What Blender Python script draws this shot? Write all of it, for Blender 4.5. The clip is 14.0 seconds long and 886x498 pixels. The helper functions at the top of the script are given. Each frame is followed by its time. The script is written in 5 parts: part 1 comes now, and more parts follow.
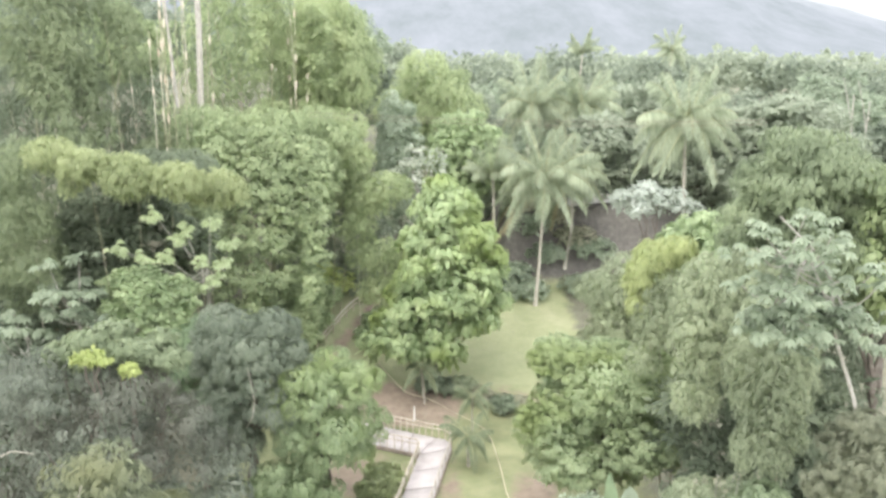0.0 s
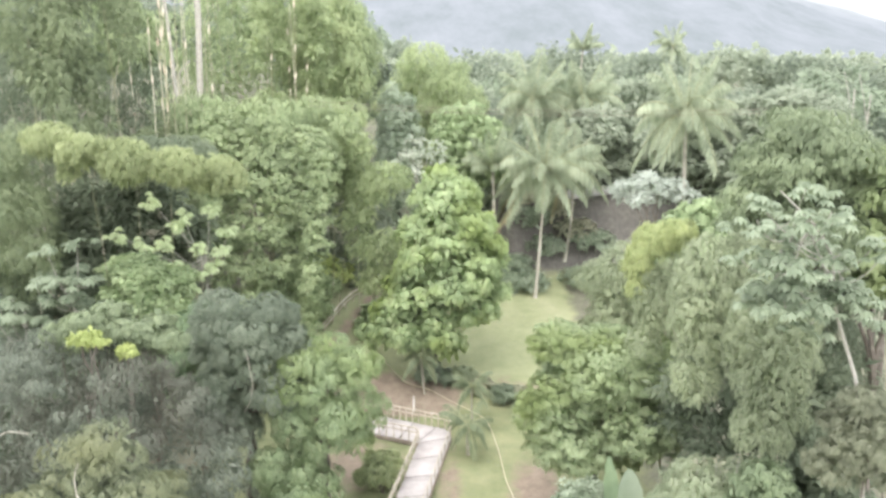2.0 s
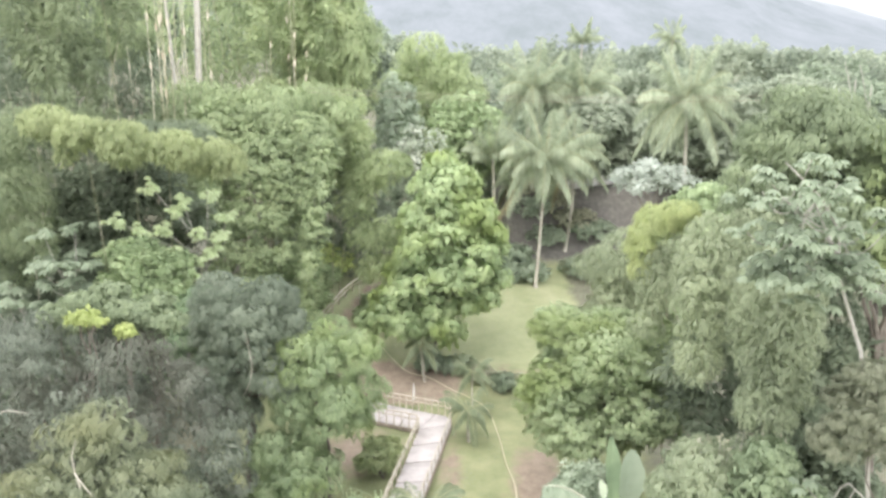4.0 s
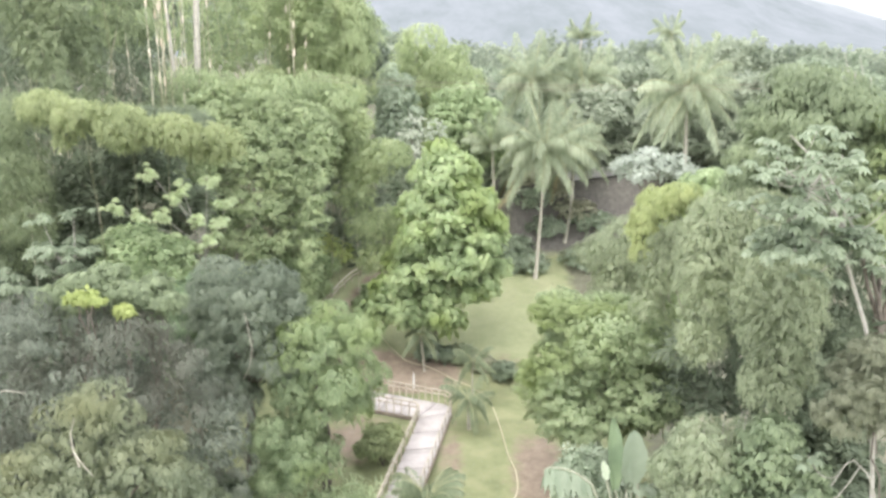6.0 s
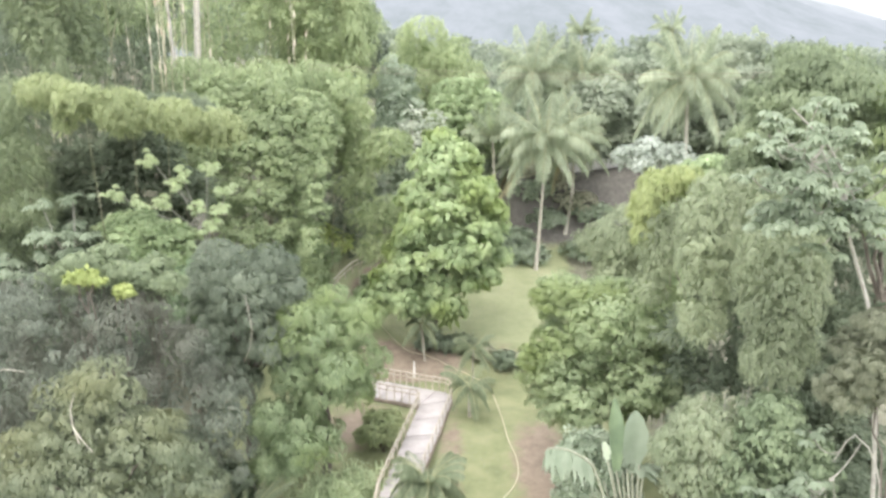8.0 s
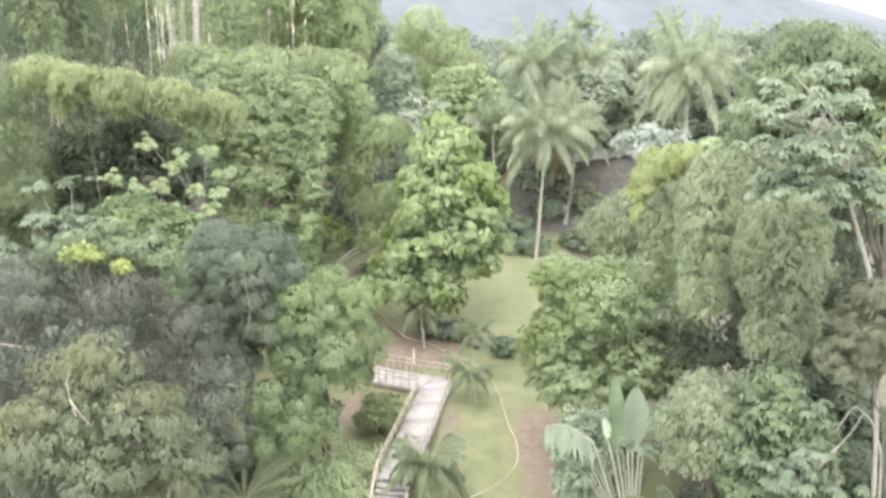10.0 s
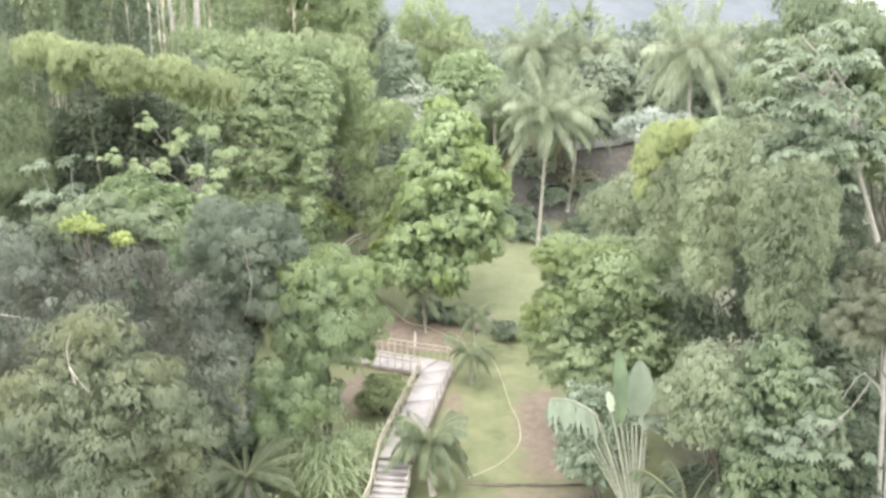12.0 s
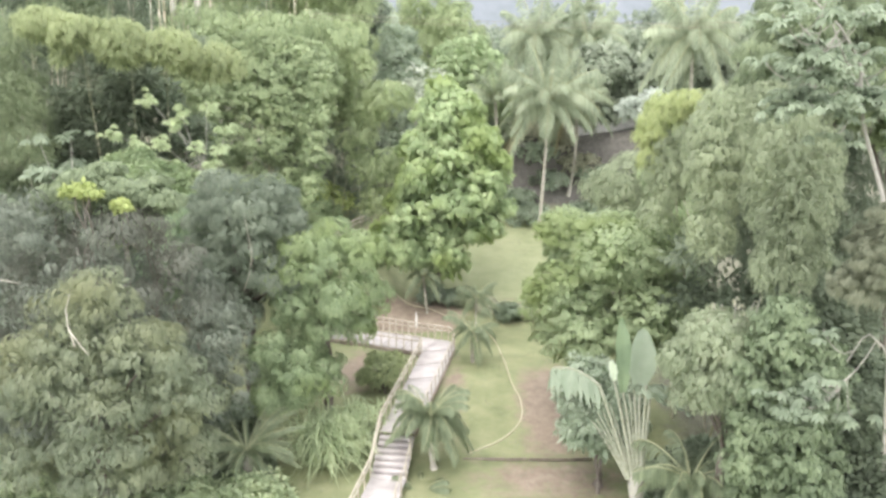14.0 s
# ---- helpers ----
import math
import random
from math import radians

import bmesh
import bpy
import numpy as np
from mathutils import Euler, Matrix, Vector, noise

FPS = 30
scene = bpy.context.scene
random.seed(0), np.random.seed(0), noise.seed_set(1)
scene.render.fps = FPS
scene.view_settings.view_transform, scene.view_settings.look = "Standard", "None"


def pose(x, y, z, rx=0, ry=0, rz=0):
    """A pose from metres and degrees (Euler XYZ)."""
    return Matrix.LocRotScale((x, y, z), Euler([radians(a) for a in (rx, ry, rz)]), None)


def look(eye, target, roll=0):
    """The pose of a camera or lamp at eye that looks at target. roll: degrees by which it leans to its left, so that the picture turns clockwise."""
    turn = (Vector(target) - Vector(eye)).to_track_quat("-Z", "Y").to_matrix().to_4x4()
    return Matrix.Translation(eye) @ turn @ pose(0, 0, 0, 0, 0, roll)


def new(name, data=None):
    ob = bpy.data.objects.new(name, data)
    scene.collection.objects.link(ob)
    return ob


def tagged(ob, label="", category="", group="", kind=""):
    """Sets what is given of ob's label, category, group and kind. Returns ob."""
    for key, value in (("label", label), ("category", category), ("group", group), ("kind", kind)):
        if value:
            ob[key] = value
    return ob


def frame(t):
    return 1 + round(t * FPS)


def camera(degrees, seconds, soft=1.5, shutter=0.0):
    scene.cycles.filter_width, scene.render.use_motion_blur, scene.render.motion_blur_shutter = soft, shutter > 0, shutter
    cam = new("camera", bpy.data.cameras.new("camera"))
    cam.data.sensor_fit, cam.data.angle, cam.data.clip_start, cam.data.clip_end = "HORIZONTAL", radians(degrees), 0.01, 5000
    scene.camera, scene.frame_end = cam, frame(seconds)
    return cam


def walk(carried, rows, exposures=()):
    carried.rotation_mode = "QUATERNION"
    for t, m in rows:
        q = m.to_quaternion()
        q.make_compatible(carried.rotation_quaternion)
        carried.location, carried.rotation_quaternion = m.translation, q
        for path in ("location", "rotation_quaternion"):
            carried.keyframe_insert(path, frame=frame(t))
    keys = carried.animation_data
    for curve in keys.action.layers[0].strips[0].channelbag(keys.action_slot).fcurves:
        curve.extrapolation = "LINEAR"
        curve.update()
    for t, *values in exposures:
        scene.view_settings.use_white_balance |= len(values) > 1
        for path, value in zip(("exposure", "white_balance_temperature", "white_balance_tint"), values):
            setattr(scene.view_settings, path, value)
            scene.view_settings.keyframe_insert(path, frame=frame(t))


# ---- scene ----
# The camera: a drone that sinks almost straight down, its gimbal held still.
cam = camera(55.79, 14.0, soft=2.9)
PATH = [
    (0, 0, -0, 22.4, 0, -12),
    (0.5, 0.02, 0.001, 22.207, 0.038, -11.974),
    (1, 0.04, -0.009, 22.009, 0.054, -11.946),
    (1.5, 0.057, -0.019, 21.804, 0.062, -11.927),
    (2, 0.068, -0.02, 21.6, 0.044, -11.916),
    (2.5, 0.065, -0.001, 21.396, 0.024, -11.935),
    (3, 0.047, 0.028, 21.194, 0.018, -11.966),
    (5.5, -0.102, 0.124, 20.197, -0.131, -12.012),
    (6, -0.124, 0.122, 20.004, -0.15, -11.994),
    (6.5, -0.138, 0.11, 19.815, -0.167, -11.979),
    (7, -0.146, 0.087, 19.622, -0.177, -11.962),
    (7.5, -0.147, 0.057, 19.421, -0.164, -11.965),
    (8, -0.142, 0.028, 19.209, -0.135, -11.943),
    (10.5, -0.112, 0.003, 18.029, -0.137, -11.933),
    (11, -0.13, 0.011, 17.772, -0.128, -11.956),
    (11.5, -0.162, 0.023, 17.497, -0.126, -11.982),
    (12, -0.197, 0.026, 17.216, -0.111, -11.969),
    (12.5, -0.22, 0.014, 16.929, -0.077, -12.01),
    (13, -0.227, -0.003, 16.637, -0.07, -12.074),
    (13.5, -0.228, -0.009, 16.354, -0.077, -12.06),
    (14, -0.235, -0.008, 16.063, -0.063, -12.103),
]
EXPOSE = 1.44
walk(cam, [(t, pose(x, y, z, 90 + pitch, 0, yaw)) for t, x, y, z, yaw, pitch in PATH], [(0, EXPOSE), (14, EXPOSE)])

# ---- light: a bright overcast sky with a weak, very soft sun ----
SUN_UP, SUN_TURN = 58.0, 205.0
world = bpy.data.worlds.new("sky")
scene.world = world
world.use_nodes = True
wn, wl = world.node_tree.nodes, world.node_tree.links
sky = wn.new("ShaderNodeTexSky")
sky.sky_type, sky.sun_disc = "NISHITA", False
sky.sun_elevation, sky.sun_rotation = radians(SUN_UP), radians(SUN_TURN)
sky.air_density, sky.dust_density = 1.0, 4.0
cloud = wn.new("ShaderNodeMixRGB")
cloud.inputs[0].default_value = 0.82
cloud.inputs[2].default_value = (10.3, 10.0, 10.35, 1)
wl.new(sky.outputs[0], cloud.inputs[1])
wl.new(cloud.outputs[0], wn["Background"].inputs[0])
wn["Background"].inputs[1].default_value = 0.15
sun = new("sun", bpy.data.lights.new("sun", "SUN"))
sun.data.energy, sun.data.angle, sun.data.color = 0.65, radians(40), (1, 0.96, 0.88)
a, b = radians(SUN_TURN), radians(SUN_UP)
sun.matrix_world = look((0, 0, 60), Vector((0, 0, 60)) - Vector((math.sin(a) * math.cos(b), math.cos(a) * math.cos(b), math.sin(b))))


# ---- materials ----
def material(name):
    m = bpy.data.materials.new(name)
    m.use_nodes = True
    n, l = m.node_tree.nodes, m.node_tree.links
    return m, n, l, n["Principled BSDF"], n["Material Output"]


def ramp(n, stops):
    r = n.new("ShaderNodeValToRGB")
    while len(r.color_ramp.elements) < len(stops):
        r.color_ramp.elements.new(0.5)
    for e, (p, c) in zip(r.color_ramp.elements, stops):
        e.position, e.color = p, (*c, 1)
    return r


def noise_node(n, l, scale, detail=4.0, rough=0.6, kind="Object"):
    co = n.new("ShaderNodeTexCoord")
    t = n.new("ShaderNodeTexNoise")
    t.inputs["Scale"].default_value, t.inputs["Detail"].default_value, t.inputs["Roughness"].default_value = scale, detail, rough
    l.new(co.outputs[kind], t.inputs["Vector"])
    return t


# Lifts every leaf colour, which puts a hazy veil into the foliage.
PALE = 2.2


def leaf_material(name, dark, mid, light, patch=None, rough=0.5, through_light=0.46, scale=0.6, sheen=0.18):
    """Foliage: colour varies leaf by leaf and in larger drifts; part of the light passes through."""
    m, n, l, p, out = material(name)
    # Mixed towards grey too, as the veil of haze would do.
    dark, mid, light = (tuple(0.64 * PALE * v + 0.36 * PALE * (0.36 * c[0] + 0.42 * c[1] + 0.22 * c[2]) for v in c) for c in (dark, mid, light))
    geo = n.new("ShaderNodeNewGeometry")
    drift = noise_node(n, l, scale, 3)
    mix = n.new("ShaderNodeMath")
    mix.operation = "MULTIPLY_ADD"
    mix.inputs[1].default_value, mix.inputs[2].default_value = 0.32, -0.16
    l.new(geo.outputs["Random Per Island"], mix.inputs[0])
    add = n.new("ShaderNodeMath")
    add.operation = "MULTIPLY_ADD"
    add.inputs[1].default_value = 1.0
    l.new(drift.outputs["Fac"], add.inputs[0])
    l.new(mix.outputs[0], add.inputs[2])
    r = ramp(n, [(0.15, dark), (0.5, mid), (0.85, light)])
    l.new(add.outputs[0], r.inputs[0])
    col = r.outputs[0]
    if patch:
        far = noise_node(n, l, 0.22, 2)
        cut = ramp(n, [(0.46, (0, 0, 0)), (0.64, (1, 1, 1))])
        l.new(far.outputs["Fac"], cut.inputs[0])
        mx = n.new("ShaderNodeMixRGB")
        mx.inputs[2].default_value = (*patch, 1)
        l.new(cut.outputs[0], mx.inputs[0])
        l.new(col, mx.inputs[1])
        col = mx.outputs[0]
    l.new(col, p.inputs["Base Color"])
    p.inputs["Roughness"].default_value = rough + 0.1
    p.inputs["Specular IOR Level"].default_value = sheen
    tr = n.new("ShaderNodeBsdfTranslucent")
    l.new(col, tr.inputs["Color"])
    ms = n.new("ShaderNodeMixShader")
    ms.inputs[0].default_value = through_light
    l.new(p.outputs[0], ms.inputs[1])
    l.new(tr.outputs[0], ms.inputs[2])
    l.new(ms.outputs[0], out.inputs["Surface"])
    return m


def plain_material(name, stops, scale=3.0, rough=0.8, bump=0.3, fine=25.0, spec=0.3, vary=0.0):
    """A rough surface: stains at one scale, grain and relief at a finer one; vary: difference from piece to piece."""
    m, n, l, p, out = material(name)
    t = noise_node(n, l, scale, 5)
    r = ramp(n, stops)
    src = t.outputs["Fac"]
    if vary:
        oi = n.new("ShaderNodeObjectInfo")
        ad = n.new("ShaderNodeMath")
        ad.operation = "MULTIPLY_ADD"
        ad.inputs[1].default_value = vary
        l.new(oi.outputs["Random"], ad.inputs[0])
        l.new(src, ad.inputs[2])
        src = ad.outputs[0]
    l.new(src, r.inputs[0])
    l.new(r.outputs[0], p.inputs["Base Color"])
    p.inputs["Roughness"].default_value = rough
    p.inputs["Specular IOR Level"].default_value = spec
    g = noise_node(n, l, fine, 3)
    bp = n.new("ShaderNodeBump")
    bp.inputs["Strength"].default_value, bp.inputs["Distance"].default_value = bump, 0.03
    l.new(g.outputs["Fac"], bp.inputs["Height"])
    l.new(bp.outputs[0], p.inputs["Normal"])
    return m


LEAF = {
    "mango": leaf_material("mango_leaf", (0.042, 0.058, 0.038), (0.08, 0.102, 0.07), (0.146, 0.166, 0.118), (0.165, 0.168, 0.135)),
    "mango_grey": leaf_material("mango_leaf_grey", (0.054, 0.08, 0.05), (0.096, 0.126, 0.08), (0.148, 0.182, 0.115)),
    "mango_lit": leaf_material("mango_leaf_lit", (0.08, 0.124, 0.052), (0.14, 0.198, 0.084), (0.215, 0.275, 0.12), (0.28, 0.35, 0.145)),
    "mango_olive": leaf_material("mango_leaf_olive", (0.062, 0.085, 0.045), (0.108, 0.138, 0.075), (0.168, 0.198, 0.11), (0.29, 0.31, 0.18)),
    "mango_green": leaf_material("mango_leaf_green", (0.06, 0.1, 0.05), (0.11, 0.17, 0.08), (0.18, 0.25, 0.1)),
    "bright": leaf_material("bright_leaf", (0.1, 0.155, 0.055), (0.175, 0.245, 0.092), (0.262, 0.33, 0.126), (0.335, 0.42, 0.165)),
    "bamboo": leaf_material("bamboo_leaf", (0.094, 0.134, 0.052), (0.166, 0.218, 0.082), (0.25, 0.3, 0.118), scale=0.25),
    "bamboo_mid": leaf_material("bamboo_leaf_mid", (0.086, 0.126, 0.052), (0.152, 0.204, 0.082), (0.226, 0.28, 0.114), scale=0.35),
    # Yellower copy for the sky-lit plumes, their light put into the colour.
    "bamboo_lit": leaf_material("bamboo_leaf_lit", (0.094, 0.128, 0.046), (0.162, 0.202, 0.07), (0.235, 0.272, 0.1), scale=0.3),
    # Darker copy of bamboo leaf, with the thicket's shade in its colour.
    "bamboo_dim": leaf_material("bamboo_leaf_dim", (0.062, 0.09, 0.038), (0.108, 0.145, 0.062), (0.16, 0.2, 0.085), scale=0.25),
    "round": leaf_material("round_tree_leaf", (0.066, 0.094, 0.044), (0.112, 0.152, 0.07), (0.165, 0.21, 0.095), scale=0.4),
    "bamboo_green": leaf_material("bamboo_leaf_green", (0.092, 0.12, 0.06), (0.155, 0.192, 0.098), (0.222, 0.265, 0.132), scale=0.25),
    "bamboo_yellow": leaf_material("bamboo_leaf_yellow", (0.125, 0.165, 0.05), (0.2, 0.245, 0.07), (0.27, 0.305, 0.09), scale=0.4),
    "fresh": leaf_material("fresh_leaf", (0.098, 0.147, 0.056), (0.17, 0.236, 0.096), (0.245, 0.312, 0.135)),
    "olive": leaf_material("olive_leaf", (0.1, 0.135, 0.07), (0.16, 0.2, 0.105), (0.23, 0.265, 0.15)),
    "olive_fresh": leaf_material("olive_fresh_leaf", (0.1, 0.142, 0.06), (0.168, 0.225, 0.098), (0.235, 0.29, 0.135), (0.27, 0.335, 0.145)),
    # Darker leaf for hollows and undergrowth: their shade is put into the colour.
    "shade": leaf_material("shade_tinted_leaf", (0.07, 0.09, 0.06), (0.105, 0.135, 0.085), (0.15, 0.185, 0.11), scale=0.3),
    "olive_brown": leaf_material("olive_brown_leaf", (0.072, 0.086, 0.046), (0.116, 0.132, 0.074), (0.168, 0.184, 0.106)),
    # Darkest leaf, with the deep shade of the hollows painted in.
    "deep": leaf_material("painted_shade_leaf", (0.05, 0.072, 0.04), (0.08, 0.11, 0.06), (0.12, 0.152, 0.082), scale=0.3),
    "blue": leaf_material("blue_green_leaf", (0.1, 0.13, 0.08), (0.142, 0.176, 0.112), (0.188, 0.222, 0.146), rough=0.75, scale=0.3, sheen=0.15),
    "grey": leaf_material("grey_green_leaf", (0.09, 0.13, 0.075), (0.16, 0.21, 0.13), (0.25, 0.3, 0.2), scale=0.5),
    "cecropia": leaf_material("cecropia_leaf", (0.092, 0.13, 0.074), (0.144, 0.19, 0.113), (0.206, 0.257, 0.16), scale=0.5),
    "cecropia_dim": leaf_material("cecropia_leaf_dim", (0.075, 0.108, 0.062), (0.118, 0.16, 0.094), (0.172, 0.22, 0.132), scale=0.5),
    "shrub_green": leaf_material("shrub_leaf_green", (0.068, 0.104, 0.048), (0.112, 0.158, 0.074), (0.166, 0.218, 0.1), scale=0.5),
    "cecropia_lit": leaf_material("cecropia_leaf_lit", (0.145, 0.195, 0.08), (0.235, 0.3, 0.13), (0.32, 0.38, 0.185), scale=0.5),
    "silver": leaf_material("silver_leaf", (0.13, 0.165, 0.125), (0.2, 0.235, 0.185), (0.27, 0.3, 0.26)),
    "palm": leaf_material("palm_leaf", (0.086, 0.116, 0.064), (0.15, 0.19, 0.104), (0.226, 0.265, 0.15), rough=0.45),
    "palm_dry": leaf_material("palm_leaf_dry", (0.15, 0.13, 0.06), (0.22, 0.19, 0.08), (0.28, 0.25, 0.12)),
    "cycad": leaf_material("cycad_leaf", (0.06, 0.084, 0.04), (0.105, 0.14, 0.066), (0.16, 0.2, 0.096), rough=0.5, sheen=0.3),
    "strap": leaf_material("strap_leaf", (0.1, 0.14, 0.06), (0.185, 0.24, 0.105), (0.32, 0.37, 0.18)),
    "paddle": leaf_material("paddle_leaf", (0.1, 0.145, 0.09), (0.155, 0.205, 0.13), (0.21, 0.26, 0.18), rough=0.4),
    "paddle_pale": leaf_material("paddle_leaf_pale", (0.25, 0.31, 0.2), (0.32, 0.38, 0.26), (0.4, 0.43, 0.33), rough=0.35),
    "yellow": leaf_material("yellow_leaf", (0.14, 0.19, 0.03), (0.195, 0.245, 0.04), (0.255, 0.3, 0.06)),
    "blossom": leaf_material("white_blossom", (0.15, 0.19, 0.12), (0.23, 0.265, 0.19), (0.36, 0.375, 0.32)),
    "dry": leaf_material("dry_leaf", (0.12, 0.13, 0.07), (0.19, 0.2, 0.12), (0.27, 0.26, 0.17)),
    "grass": leaf_material("grass_blade", (0.085, 0.095, 0.055), (0.11, 0.122, 0.07), (0.14, 0.148, 0.088), scale=0.2),
}
BARK = plain_material("bark", [(0.3, (0.1, 0.085, 0.07)), (0.7, (0.22, 0.2, 0.17))], 2.5, 0.9, 0.6, 12)
BARK_PALE = plain_material("pale_bark", [(0.3, (0.27, 0.26, 0.23)), (0.55, (0.42, 0.41, 0.36)), (0.75, (0.22, 0.21, 0.18))], 2.0, 0.85, 0.4, 14)
BARK_PALM = plain_material("palm_bark", [(0.3, (0.33, 0.31, 0.26)), (0.6, (0.5, 0.48, 0.41)), (0.8, (0.4, 0.37, 0.31))], 3.0, 0.85, 0.5, 12)
CULM = plain_material("bamboo_culm", [(0.35, (0.16, 0.18, 0.09)), (0.55, (0.3, 0.3, 0.19)), (0.75, (0.55, 0.52, 0.42))], 1.3, 0.5, 0.2, 8, vary=0.25)
SHEATH = plain_material("culm_sheath", [(0.35, (0.36, 0.27, 0.18)), (0.65, (0.6, 0.55, 0.44))], 3.0, 0.8, 0.4, 10, vary=0.3)
RACHIS = plain_material("frond_stalk", [(0.3, (0.27, 0.3, 0.17)), (0.7, (0.38, 0.4, 0.25))], 3.0, 0.5, 0.1, 10)
STALK = plain_material("pale_stalk", [(0.3, (0.26, 0.28, 0.2)), (0.7, (0.44, 0.45, 0.37))], 6.0, 0.5, 0.2, 10)
SLAB = plain_material("deck_slab", [(0.3, (0.32, 0.295, 0.285)), (0.55, (0.42, 0.395, 0.385)), (0.8, (0.49, 0.465, 0.455))], 1.2, 0.75, 0.25, 30, vary=0.12)
FASCIA = plain_material("deck_beam", [(0.3, (0.2, 0.17, 0.14)), (0.7, (0.36, 0.31, 0.26))], 2.0, 0.85, 0.4, 25)
RAIL = plain_material("rail_bamboo", [(0.3, (0.33, 0.3, 0.24)), (0.55, (0.46, 0.42, 0.34)), (0.8, (0.55, 0.52, 0.44))], 2.0, 0.6, 0.2, 20, vary=0.15)
HOSE = plain_material("hose_rubber", [(0.3, (0.5, 0.46, 0.33)), (0.7, (0.6, 0.56, 0.42))], 4.0, 0.5, 0.1, 20)
WHITE = plain_material("white_paint", [(0.3, (0.62, 0.62, 0.6)), (0.6, (0.78, 0.78, 0.76))], 1.5, 0.7, 0.15, 20)


def ground_material():
    """Lawn with drifts of yellow, worn red-brown soil by the walk and leaf litter under the woods, darker grey-brown on
    the bank.
    """
    m, n, l, p, out = material("ground")
    grass = noise_node(n, l, 0.5, 6, 0.65)
    gr = ramp(n, [(0.3, (0.155, 0.178, 0.095)), (0.5, (0.22, 0.242, 0.132)), (0.72, (0.29, 0.3, 0.178))])
    l.new(grass.outputs["Fac"], gr.inputs[0])
    soil = noise_node(n, l, 1.6, 6, 0.7)
    sr = ramp(n, [(0.3, (0.2, 0.16, 0.124)), (0.6, (0.29, 0.242, 0.19)), (0.8, (0.36, 0.315, 0.255))])
    l.new(soil.outputs["Fac"], sr.inputs[0])
    litter = noise_node(n, l, 2.2, 6, 0.75)
    lr = ramp(n, [(0.3, (0.12, 0.125, 0.09)), (0.6, (0.19, 0.19, 0.14)), (0.8, (0.25, 0.25, 0.19))])
    l.new(litter.outputs["Fac"], lr.inputs[0])
    # The darker grey-brown ramp laid over the bank.
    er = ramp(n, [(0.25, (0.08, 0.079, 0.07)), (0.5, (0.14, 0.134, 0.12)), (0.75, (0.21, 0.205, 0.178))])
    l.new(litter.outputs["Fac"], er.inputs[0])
    at = n.new("ShaderNodeAttribute")
    at.attribute_name = "cover"
    sep = n.new("ShaderNodeSeparateColor")
    l.new(at.outputs["Color"], sep.inputs[0])
    edge = noise_node(n, l, 0.9, 5, 0.7)

    def mask(src):
        ad = n.new("ShaderNodeMath")
        ad.operation = "ADD"
        l.new(src, ad.inputs[0])
        l.new(edge.outputs["Fac"], ad.inputs[1])
        r = ramp(n, [(0.7, (0, 0, 0)), (1.08, (1, 1, 1))])
        l.new(ad.outputs[0], r.inputs[0])
        return r.outputs[0]

    col = gr.outputs[0]
    # Paler ramp for the far lawn, with its haze put into the colour.
    dry = ramp(n, [(0.3, (0.225, 0.26, 0.14)), (0.5, (0.28, 0.305, 0.178)), (0.72, (0.335, 0.345, 0.218))])
    l.new(grass.outputs["Fac"], dry.inputs[0])
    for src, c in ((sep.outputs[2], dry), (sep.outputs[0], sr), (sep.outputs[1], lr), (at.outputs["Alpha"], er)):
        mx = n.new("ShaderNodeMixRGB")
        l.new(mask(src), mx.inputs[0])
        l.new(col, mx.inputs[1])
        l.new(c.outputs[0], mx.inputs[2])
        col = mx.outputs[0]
    l.new(col, p.inputs["Base Color"])
    p.inputs["Roughness"].default_value = 0.95
    p.inputs["Specular IOR Level"].default_value = 0.15
    g = noise_node(n, l, 9, 5, 0.8)
    bp = n.new("ShaderNodeBump")
    bp.inputs["Strength"].default_value, bp.inputs["Distance"].default_value = 0.8, 0.06
    l.new(g.outputs["Fac"], bp.inputs["Height"])
    l.new(bp.outputs[0], p.inputs["Normal"])
    return m


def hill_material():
    """The far wooded hillside; the haze of kilometres of moist air is painted in as a pale blue glow."""
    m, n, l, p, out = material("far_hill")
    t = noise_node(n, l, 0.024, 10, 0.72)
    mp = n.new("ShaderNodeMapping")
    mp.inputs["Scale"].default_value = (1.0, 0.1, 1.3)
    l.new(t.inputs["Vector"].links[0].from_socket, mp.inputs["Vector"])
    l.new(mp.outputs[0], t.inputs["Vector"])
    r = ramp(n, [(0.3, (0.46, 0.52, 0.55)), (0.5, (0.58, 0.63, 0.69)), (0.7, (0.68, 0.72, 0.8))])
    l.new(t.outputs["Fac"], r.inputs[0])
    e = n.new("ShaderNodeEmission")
    painted_mist = n.new("ShaderNodeAttribute")
    painted_mist.attribute_name = "painted_mist"
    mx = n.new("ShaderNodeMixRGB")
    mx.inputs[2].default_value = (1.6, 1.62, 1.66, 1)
    l.new(painted_mist.outputs["Fac"], mx.inputs[0])
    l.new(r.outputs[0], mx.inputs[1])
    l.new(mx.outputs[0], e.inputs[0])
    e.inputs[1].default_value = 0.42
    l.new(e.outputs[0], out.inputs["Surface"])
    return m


GROUND, HILL = ground_material(), hill_material()
rng = np.random.default_rng(7)
UP = np.array((0.0, 0.0, 1.0))


